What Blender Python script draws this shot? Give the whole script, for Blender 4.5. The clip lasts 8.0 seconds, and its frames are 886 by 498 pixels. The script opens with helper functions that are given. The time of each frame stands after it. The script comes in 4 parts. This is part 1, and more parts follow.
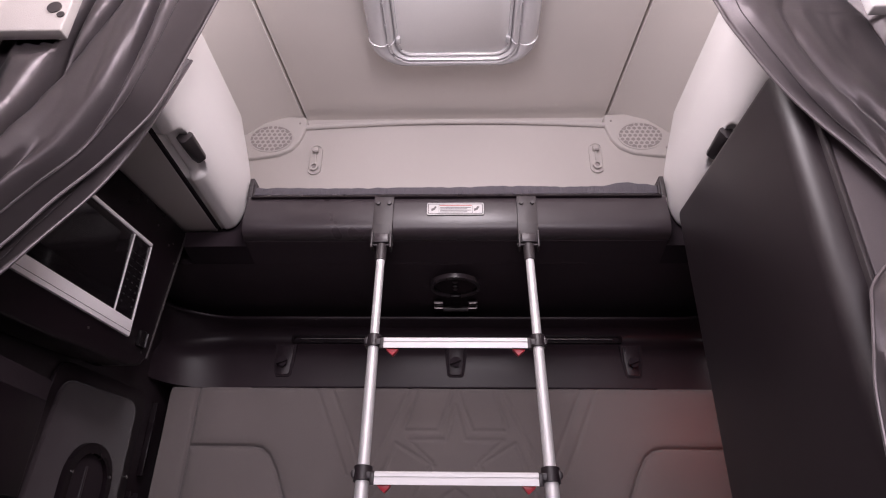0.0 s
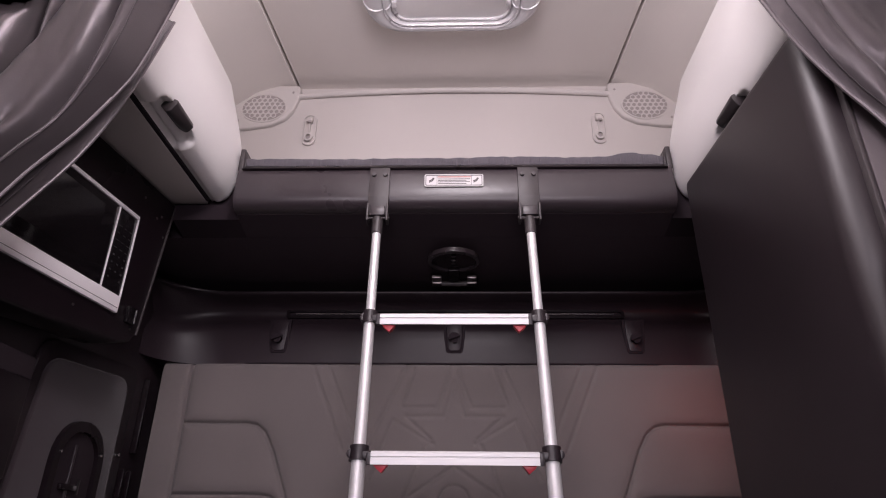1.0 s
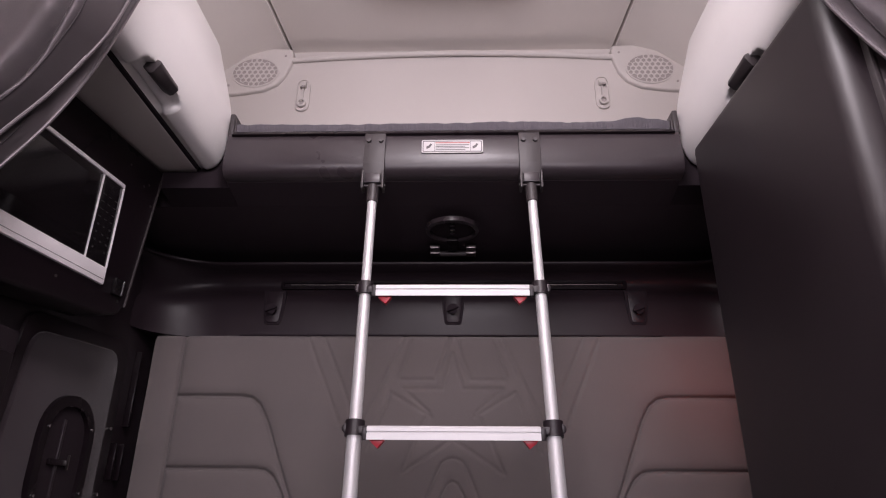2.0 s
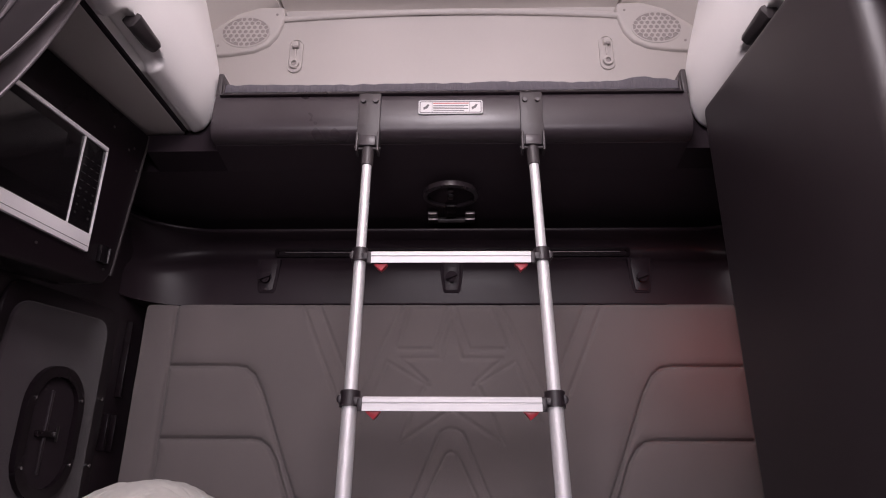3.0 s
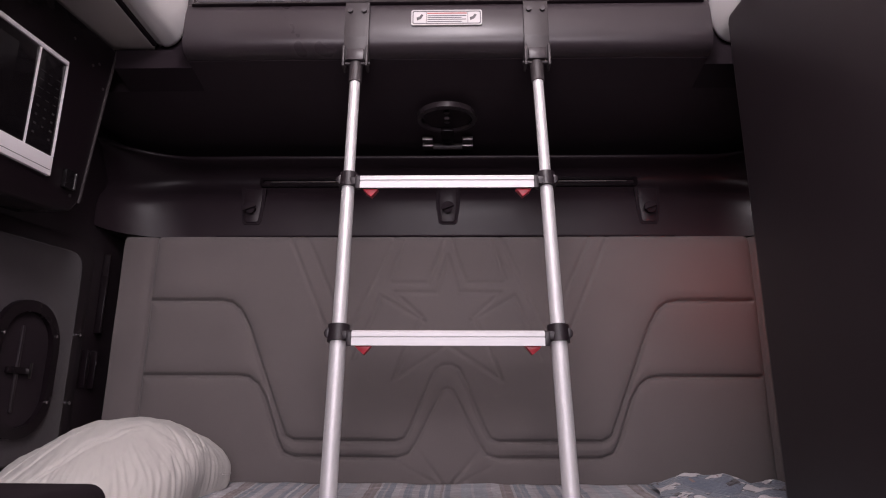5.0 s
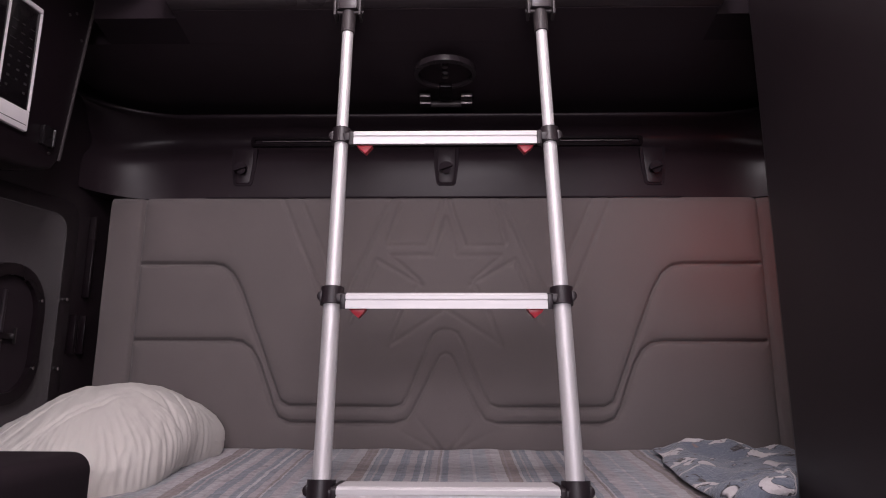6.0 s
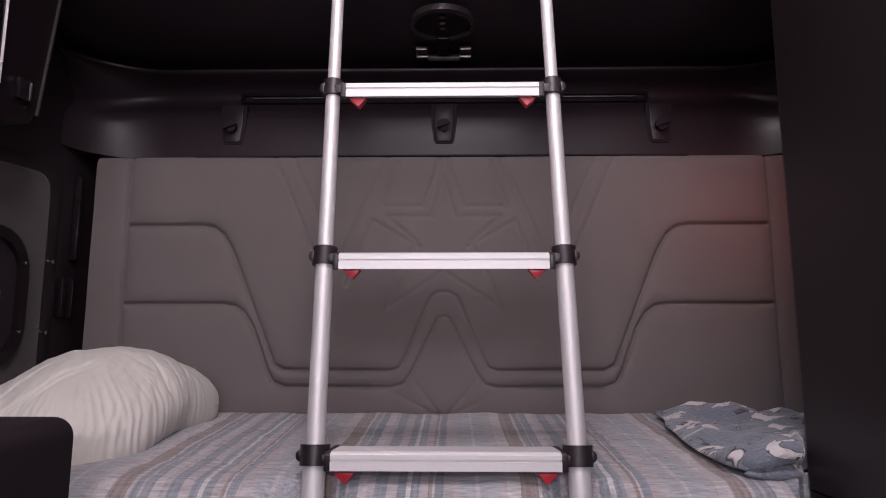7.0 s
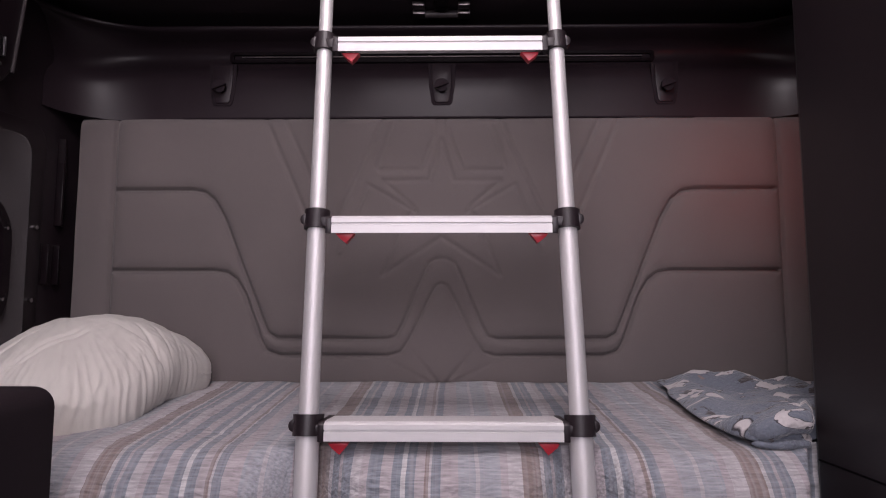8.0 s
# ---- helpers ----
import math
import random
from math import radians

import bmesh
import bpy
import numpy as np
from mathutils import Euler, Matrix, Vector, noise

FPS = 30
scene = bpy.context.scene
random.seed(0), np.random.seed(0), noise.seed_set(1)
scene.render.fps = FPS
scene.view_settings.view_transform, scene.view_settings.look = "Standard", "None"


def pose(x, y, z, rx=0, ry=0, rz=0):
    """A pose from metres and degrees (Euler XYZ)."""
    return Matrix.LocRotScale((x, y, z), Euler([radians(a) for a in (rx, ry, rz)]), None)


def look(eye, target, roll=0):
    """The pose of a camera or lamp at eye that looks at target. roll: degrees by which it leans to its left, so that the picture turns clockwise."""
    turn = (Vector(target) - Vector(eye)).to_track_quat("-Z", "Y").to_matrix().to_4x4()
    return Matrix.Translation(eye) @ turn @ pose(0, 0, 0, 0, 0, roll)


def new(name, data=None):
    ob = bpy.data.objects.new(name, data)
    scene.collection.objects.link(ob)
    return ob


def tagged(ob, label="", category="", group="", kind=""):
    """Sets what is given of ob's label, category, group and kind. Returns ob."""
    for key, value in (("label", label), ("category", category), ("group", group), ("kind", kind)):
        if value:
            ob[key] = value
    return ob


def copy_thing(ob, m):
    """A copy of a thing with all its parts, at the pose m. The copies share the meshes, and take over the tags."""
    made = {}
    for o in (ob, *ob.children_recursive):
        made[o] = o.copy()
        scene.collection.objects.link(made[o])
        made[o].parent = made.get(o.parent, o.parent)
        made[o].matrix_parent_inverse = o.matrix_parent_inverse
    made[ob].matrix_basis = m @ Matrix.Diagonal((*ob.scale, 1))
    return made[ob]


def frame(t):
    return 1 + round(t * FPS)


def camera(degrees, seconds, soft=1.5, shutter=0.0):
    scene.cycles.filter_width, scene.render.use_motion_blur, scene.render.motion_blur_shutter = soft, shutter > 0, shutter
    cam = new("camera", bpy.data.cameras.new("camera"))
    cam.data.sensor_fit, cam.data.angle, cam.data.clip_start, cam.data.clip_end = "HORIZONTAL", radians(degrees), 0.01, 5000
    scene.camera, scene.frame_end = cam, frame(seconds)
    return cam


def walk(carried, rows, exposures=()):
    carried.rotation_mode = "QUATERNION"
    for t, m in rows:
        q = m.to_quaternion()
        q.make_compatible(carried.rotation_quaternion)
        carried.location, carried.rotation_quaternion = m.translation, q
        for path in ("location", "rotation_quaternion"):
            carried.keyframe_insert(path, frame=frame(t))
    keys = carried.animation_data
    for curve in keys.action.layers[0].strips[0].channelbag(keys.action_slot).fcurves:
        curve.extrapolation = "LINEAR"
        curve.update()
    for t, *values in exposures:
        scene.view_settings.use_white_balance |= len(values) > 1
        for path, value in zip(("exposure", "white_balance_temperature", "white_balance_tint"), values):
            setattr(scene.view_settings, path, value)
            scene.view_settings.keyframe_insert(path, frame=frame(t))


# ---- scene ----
cam = camera(70.18, 8.0, soft=1.1)
PATH = [
    (0, (-0.0059, -0.1276, 0.9139), (-0.0702, 1.6417, 1.8441), 0.84),
    (0.5, (-0.0064, -0.1010, 0.9271), (-0.0685, 1.6876, 1.8199), 0.76),
    (1, (-0.0067, -0.0733, 0.9424), (-0.0667, 1.7343, 1.7963), 0.69),
    (1.5, (-0.0070, -0.0454, 0.9551), (-0.0648, 1.7811, 1.7678), 0.61),
    (3, (-0.0050, 0.0447, 0.9800), (-0.0594, 1.9260, 1.6566), 0.39),
    (3.5, (-0.0049, 0.0741, 0.9861), (-0.0577, 1.9702, 1.6202), 0.34),
    (4, (-0.0045, 0.1045, 0.9889), (-0.0560, 2.0149, 1.5784), 0.30),
    (4.5, (-0.0046, 0.1342, 0.9851), (-0.0528, 2.0579, 1.5302), 0.28),
    (6, (-0.0064, 0.2257, 0.9814), (-0.0453, 2.1852, 1.3799), 0.16),
    (6.5, (-0.0051, 0.2541, 0.9795), (-0.0431, 2.2238, 1.3243), 0.08),
    (7, (-0.0049, 0.2804, 0.9774), (-0.0400, 2.2587, 1.2692), 0.04),
    (7.5, (-0.0064, 0.3061, 0.9757), (-0.0366, 2.2910, 1.2196), 0.02),
    (8, (-0.0060, 0.3322, 0.9726), (-0.0338, 2.3222, 1.1702), 0.01),
]
walk(cam, [(t, look(eye, target, roll)) for t, eye, target, roll in PATH])

XC = -0.033            # middle line of the cab
XU = -0.044            # middle line of the roof and the upper rear wall
XL, XR = -1.05, 0.985  # inner faces of the side walls

# ---- light ----
world = bpy.data.worlds.new("world")
scene.world = world
world.use_nodes = True
sky = world.node_tree.nodes.new("ShaderNodeTexSky")
sky.sky_type = 'NISHITA'
sky.sun_disc = False
sky.sun_elevation = radians(35)
sky.sun_rotation = radians(180)
world.node_tree.links.new(sky.outputs[0], world.node_tree.nodes["Background"].inputs[0])
world.node_tree.nodes["Background"].inputs[1].default_value = 0.1


def area_lamp(name, eye, target, width, height, watts, colour):
    data = bpy.data.lights.new(name, 'AREA')
    data.shape, data.size, data.size_y = 'RECTANGLE', width, height
    data.energy, data.color = watts, colour
    ob = new(name, data)
    ob.matrix_world = look(eye, target)
    return ob


PINK = (1.0, 0.885, 1.01)
WARM = (1.0, 0.900, 0.975)
# daylight through the windscreen behind the camera
area_lamp("windscreen_light", (XC, -1.62, 1.56), (XC, 1.5, 1.70), 1.78, 1.00, 41, PINK)
# round dome lamp under the roof, over the gap between cab and sleeper
dome = bpy.data.lights.new("dome_light", 'POINT')
dome.energy, dome.color, dome.shadow_soft_size = 51, WARM, 0.22
new("dome_light", dome).location = (XC, 0.28, 2.47)
# red courtesy lamp behind the wardrobe
area_lamp("courtesy_light", (0.80, 1.452, 1.38), (0.715, 1.98, 1.330), 0.06, 0.03, 0.15, (1.0, 0.10, 0.06)).data.spread = radians(84)


# ---- materials ----
def material(name, colour, rough=0.5, metal=0.0, vary=0.12, grain=60.0, bump=0.15, blotch=3.0, sheen=0.0, coat=0.0,
             depth=0.002, spec=0.5, rough_vary=0.1, stretch=(1, 1, 1)):
    """Principled surface with colour changes at two scales, uneven gloss and fine relief."""
    m = bpy.data.materials.new(name)
    m.use_nodes = True
    nt = m.node_tree
    b = nt.nodes["Principled BSDF"]
    b.inputs["Metallic"].default_value = metal
    b.inputs["Sheen Weight"].default_value = sheen
    b.inputs["Coat Weight"].default_value = coat
    b.inputs["Specular IOR Level"].default_value = spec
    tc = nt.nodes.new("ShaderNodeTexCoord")
    mp = nt.nodes.new("ShaderNodeMapping")
    mp.inputs["Scale"].default_value = stretch
    nt.links.new(tc.outputs["Object"], mp.inputs[0])
    n1, n2 = nt.nodes.new("ShaderNodeTexNoise"), nt.nodes.new("ShaderNodeTexNoise")
    n1.inputs["Scale"].default_value, n1.inputs["Detail"].default_value = blotch, 4
    n2.inputs["Scale"].default_value, n2.inputs["Detail"].default_value = grain, 3
    for n in (n1, n2):
        nt.links.new(mp.outputs[0], n.inputs["Vector"])
    add = nt.nodes.new("ShaderNodeMath")
    add.operation = 'ADD'
    nt.links.new(n1.outputs[0], add.inputs[0])
    nt.links.new(n2.outputs[0], add.inputs[1])
    rng = nt.nodes.new("ShaderNodeMapRange")
    rng.inputs[1].default_value, rng.inputs[2].default_value = 0.6, 1.4
    rng.inputs[3].default_value, rng.inputs[4].default_value = 1 - vary, 1 + vary
    nt.links.new(add.outputs[0], rng.inputs[0])
    mul = nt.nodes.new("ShaderNodeVectorMath")
    mul.operation = 'SCALE'
    mul.inputs[0].default_value = colour
    nt.links.new(rng.outputs[0], mul.inputs["Scale"])
    nt.links.new(mul.outputs[0], b.inputs["Base Color"])
    rr = nt.nodes.new("ShaderNodeMapRange")
    rr.inputs[1].default_value, rr.inputs[2].default_value = 0.3, 0.7
    rr.inputs[3].default_value, rr.inputs[4].default_value = max(0.02, rough - rough_vary), min(1, rough + rough_vary)
    nt.links.new(n1.outputs[0], rr.inputs[0])
    nt.links.new(rr.outputs[0], b.inputs["Roughness"])
    bp = nt.nodes.new("ShaderNodeBump")
    bp.inputs["Strength"].default_value, bp.inputs["Distance"].default_value = bump, depth
    nt.links.new(n2.outputs[0], bp.inputs["Height"])
    nt.links.new(bp.outputs[0], b.inputs["Normal"])
    return m


headliner = material("headliner", (0.765, 0.72, 0.682), 0.85, grain=420, bump=0.35, vary=0.05, blotch=2.0)
shell_beige = material("shell_beige", (0.545, 0.506, 0.484), 0.62, grain=380, bump=0.35, vary=0.04)
grille_dark = material("grille_dark", (0.33, 0.295, 0.285), 0.8, grain=300)
cabinet_white = material("cabinet_white", (0.79, 0.765, 0.755), 0.48, grain=500, bump=0.12, vary=0.03)
black_plastic = material("black_plastic", (0.0175, 0.0118, 0.0148), 0.40, grain=650, bump=0.25, vary=0.15, depth=0.0006)
black_gloss = material("black_gloss", (0.0095, 0.0062, 0.0080), 0.28, grain=80, bump=0.05, vary=0.1, rough_vary=0.06, spec=0.16)
deep_black = material("deep_black", (0.0215, 0.0150, 0.0190), 0.8, grain=500, bump=0.2, spec=0.15)
bunk_plastic = material("bunk_plastic", (0.036, 0.0275, 0.0318), 0.33, grain=700, bump=0.25, vary=0.12, depth=0.0006)
bracket_paint = material("bracket_paint", (0.040, 0.033, 0.035), 0.45, grain=300, bump=0.12)
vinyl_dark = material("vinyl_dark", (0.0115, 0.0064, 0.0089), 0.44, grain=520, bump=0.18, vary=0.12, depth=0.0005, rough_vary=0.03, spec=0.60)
# the wardrobe's vinyl again, lightened for the windscreen light on its front
vinyl_front_lit = material("vinyl_front_lit", (0.090, 0.076, 0.081), 0.42, grain=520, bump=0.18, vary=0.1, depth=0.0005)
bunk_under = material("bunk_under", (0.030, 0.021, 0.026), 0.7, grain=400, bump=0.3, vary=0.12, spec=0.2)
trim_black = material("trim_black", (0.0235, 0.0160, 0.0202), 0.36, grain=500, bump=0.2, vary=0.15, depth=0.0006, spec=0.25, rough_vary=0.06)
pad_grey = material("pad_grey", (0.031, 0.0208, 0.0262), 0.9, grain=700, bump=0.5, vary=0.10, sheen=0.2)
panel_fabric = material("panel_fabric", (0.136, 0.116, 0.114), 0.88, grain=750, bump=0.6, vary=0.19, sheen=0.15, blotch=3.2)
aluminium = material("aluminium", (0.70, 0.685, 0.695), 0.48, metal=0.22, grain=260, bump=0.06, vary=0.05, stretch=(0.05, 1, 1))
rail_metal = material("rail_metal", (0.68, 0.665, 0.675), 0.58, metal=0.50, grain=260, bump=0.06, vary=0.05, stretch=(1, 1, 0.04))
tread_metal = material("tread_metal", (0.62, 0.60, 0.61), 0.58, metal=0.2, grain=300, bump=0.2, vary=0.06, stretch=(1, 0.2, 1))
red_plastic = material("red_plastic", (0.55, 0.035, 0.055), 0.35, grain=200, bump=0.05)
chrome = material("chrome", (0.62, 0.60, 0.61), 0.25, metal=1.0, grain=200, bump=0.02)
steel_dark = material("steel_dark", (0.22, 0.20, 0.20), 0.35, metal=1.0, grain=200, bump=0.05)
curtain_satin = material("curtain_satin", (0.150, 0.129, 0.136), 0.36, metal=0.42, grain=900, bump=0.12, vary=0.10, sheen=0.1, depth=0.0005, stretch=(1, 1, 0.3))
cotton_white = material("cotton_white", (0.585, 0.562, 0.527), 0.9, grain=600, bump=0.35, vary=0.03, sheen=0.2, depth=0.0008)
bunk_fabric = material("bunk_fabric", (0.078, 0.070, 0.082), 0.9, grain=260, bump=0.8, vary=0.22, sheen=0.2, depth=0.003, stretch=(1, 0.3, 0.06))
silver_trim = material("silver_trim", (0.86, 0.82, 0.84), 0.36, metal=0.05, grain=300, bump=0.03, vary=0.03)
glass_black = material("glass_black", (0.008, 0.0065, 0.0075), 0.12, grain=20, bump=0.0, rough_vary=0.03, spec=0.4)
key_print = material("key_print", (0.016, 0.0145, 0.015), 0.5)
thread_pale = material("thread_pale", (0.30, 0.27, 0.28), 0.7)
label_white = material("label_white", (0.52, 0.50, 0.50), 0.45, vary=0.03)
label_red = material("label_red", (0.40, 0.10, 0.08), 0.45, vary=0.03)
label_grey = material("label_grey", (0.055, 0.045, 0.05), 0.45, vary=0.03)
hatch_skin = material("hatch_skin", (0.92, 0.90, 0.885), 0.55, grain=300, bump=0.08, vary=0.03)
floor_rubber = material("floor_rubber", (0.035, 0.032, 0.032), 0.7, grain=120, bump=0.4, vary=0.2)
red_lens = material("red_lens", (0.5, 0.02, 0.02), 0.2, coat=0.5)


def acrylic():
    m = material("clear_acrylic", (0.93, 0.915, 0.93), 0.05, grain=60, bump=0.04, vary=0.03, coat=0.8, rough_vary=0.04)
    m.node_tree.nodes["Principled BSDF"].inputs["Transmission Weight"].default_value = 0.40
    m.node_tree.nodes["Principled BSDF"].inputs["IOR"].default_value = 1.3
    return m


def glass():
    m = bpy.data.materials.new("windscreen_glass")
    m.use_nodes = True
    b = m.node_tree.nodes["Principled BSDF"]
    b.inputs["Transmission Weight"].default_value = 1.0
    b.inputs["Roughness"].default_value = 0.02
    b.inputs["IOR"].default_value = 1.1
    return m


def quilt_cloth():
    """Seersucker quilt: uneven stripes across x, puckers across y."""
    m = material("quilt_cloth", (0.5, 0.5, 0.5), 0.92, grain=500, bump=0.3, sheen=0.15)
    nt = m.node_tree
    b = nt.nodes["Principled BSDF"]
    tc = nt.nodes.new("ShaderNodeTexCoord")
    sep = nt.nodes.new("ShaderNodeSeparateXYZ")
    nt.links.new(tc.outputs["Object"], sep.inputs[0])
    wob = nt.nodes.new("ShaderNodeTexNoise")
    wob.inputs["Scale"].default_value, wob.inputs["Detail"].default_value = 9, 3
    nt.links.new(tc.outputs["Object"], wob.inputs["Vector"])
    ma = nt.nodes.new("ShaderNodeMath")
    ma.operation = 'MULTIPLY_ADD'
    ma.inputs[1].default_value = 0.010
    nt.links.new(wob.outputs[0], ma.inputs[0])
    nt.links.new(sep.outputs["X"], ma.inputs[2])
    sc = nt.nodes.new("ShaderNodeMath")
    sc.operation = 'MULTIPLY_ADD'
    sc.inputs[1].default_value, sc.inputs[2].default_value = 1 / 0.342, 6.677
    nt.links.new(ma.outputs[0], sc.inputs[0])
    fr = nt.nodes.new("ShaderNodeMath")
    fr.operation = 'FRACT'
    nt.links.new(sc.outputs[0], fr.inputs[0])
    ramp = nt.nodes.new("ShaderNodeValToRGB")
    ramp.color_ramp.interpolation = 'CONSTANT'
    brown, pale, blue, pink, sky_blue, white = ((0.240, 0.196, 0.185), (0.430, 0.412, 0.430), (0.205, 0.229, 0.264),
                                                (0.372, 0.338, 0.356), (0.318, 0.333, 0.365), (0.50, 0.49, 0.50))
    bands = [(0, brown), (0.085, pale), (0.105, blue), (0.14, pink), (0.155, blue), (0.20, pale), (0.25, pink), (0.285, blue),
             (0.345, pink), (0.395, blue), (0.44, white), (0.462, blue), (0.505, pink), (0.55, brown), (0.568, pale), (0.58, blue),
             (0.625, pink), (0.70, sky_blue), (0.78, pale), (0.80, sky_blue), (0.895, pink), (0.93, pale)]
    els = ramp.color_ramp.elements
    els[0].position, els[0].color = 0, (*brown, 1)
    els[1].position, els[1].color = bands[-1][0], (*bands[-1][1], 1)
    for p, c in bands[1:-1]:
        els.new(p).color = (*c, 1)
    nt.links.new(fr.outputs[0], ramp.inputs[0])
    # weft: fine mottling along the stripes
    mp = nt.nodes.new("ShaderNodeMapping")
    mp.inputs["Scale"].default_value = (30, 260, 260)
    nt.links.new(tc.outputs["Object"], mp.inputs[0])
    weft = nt.nodes.new("ShaderNodeTexNoise")
    weft.inputs["Scale"].default_value, weft.inputs["Detail"].default_value = 1, 2
    nt.links.new(mp.outputs[0], weft.inputs["Vector"])
    rng = nt.nodes.new("ShaderNodeMapRange")
    rng.inputs[1].default_value, rng.inputs[2].default_value, rng.inputs[3].default_value, rng.inputs[4].default_value = 0.3, 0.7, 0.72, 1.25
    nt.links.new(weft.outputs[0], rng.inputs[0])
    mul = nt.nodes.new("ShaderNodeVectorMath")
    mul.operation = 'SCALE'
    nt.links.new(ramp.outputs[0], mul.inputs[0])
    nt.links.new(rng.outputs[0], mul.inputs["Scale"])
    # warp: thin threads inside each stripe
    mw_ = nt.nodes.new("ShaderNodeMapping")
    mw_.inputs["Scale"].default_value = (150, 1.5, 1.5)
    nt.links.new(tc.outputs["Object"], mw_.inputs[0])
    warp = nt.nodes.new("ShaderNodeTexNoise")
    warp.inputs["Scale"].default_value, warp.inputs["Detail"].default_value = 1, 2
    nt.links.new(mw_.outputs[0], warp.inputs["Vector"])
    wr = nt.nodes.new("ShaderNodeMapRange")
    wr.inputs[1].default_value, wr.inputs[2].default_value, wr.inputs[3].default_value, wr.inputs[4].default_value = 0.45, 0.60, 0.0, 0.34
    nt.links.new(warp.outputs[0], wr.inputs[0])
    soft = nt.nodes.new("ShaderNodeMixRGB")
    soft.inputs[2].default_value = (0.38, 0.36, 0.382, 1)
    nt.links.new(wr.outputs[0], soft.inputs[0])
    nt.links.new(mul.outputs[0], soft.inputs[1])
    nt.links.new(soft.outputs[0], b.inputs["Base Color"])
    # puckers between the rows of stitches
    mk = nt.nodes.new("ShaderNodeMapping")
    mk.inputs["Scale"].default_value = (48, 110, 110)
    nt.links.new(tc.outputs["Object"], mk.inputs[0])
    pk = nt.nodes.new("ShaderNodeTexNoise")
    pk.inputs["Scale"].default_value, pk.inputs["Detail"].default_value, pk.inputs["Distortion"].default_value = 1, 2, 0.3
    nt.links.new(mk.outputs[0], pk.inputs["Vector"])
    # wandering quilting stitches: cells parted by sunken lines
    ms = nt.nodes.new("ShaderNodeMapping")
    ms.inputs["Scale"].default_value = (20, 36, 36)
    nt.links.new(tc.outputs["Object"], ms.inputs[0])
    bend = nt.nodes.new("ShaderNodeTexNoise")
    bend.inputs["Scale"].default_value = 1.3
    nt.links.new(ms.outputs[0], bend.inputs["Vector"])
    shift = nt.nodes.new("ShaderNodeVectorMath")
    shift.operation = 'MULTIPLY_ADD'
    shift.inputs[1].default_value = (1.6, 1.6, 1.6)
    nt.links.new(bend.outputs["Color"], shift.inputs[0])
    nt.links.new(ms.outputs[0], shift.inputs[2])
    cell = nt.nodes.new("ShaderNodeTexVoronoi")
    cell.feature = 'DISTANCE_TO_EDGE'
    cell.inputs["Scale"].default_value = 1.0
    nt.links.new(shift.outputs[0], cell.inputs["Vector"])
    sink = nt.nodes.new("ShaderNodeMapRange")
    sink.interpolation_type = 'SMOOTHSTEP'
    sink.inputs[1].default_value, sink.inputs[2].default_value, sink.inputs[3].default_value, sink.inputs[4].default_value = 0.0, 0.30, 0.0, 0.30
    nt.links.new(cell.outputs["Distance"], sink.inputs[0])
    high = nt.nodes.new("ShaderNodeMath")
    high.operation = 'ADD'
    nt.links.new(pk.outputs[0], high.inputs[0])
    nt.links.new(sink.outputs[0], high.inputs[1])
    bp = nt.nodes.new("ShaderNodeBump")
    bp.inputs["Strength"].default_value, bp.inputs["Distance"].default_value = 0.70, 0.0062
    nt.links.new(high.outputs[0], bp.inputs["Height"])
    nt.links.new(bp.outputs[0], b.inputs["Normal"])
    return m


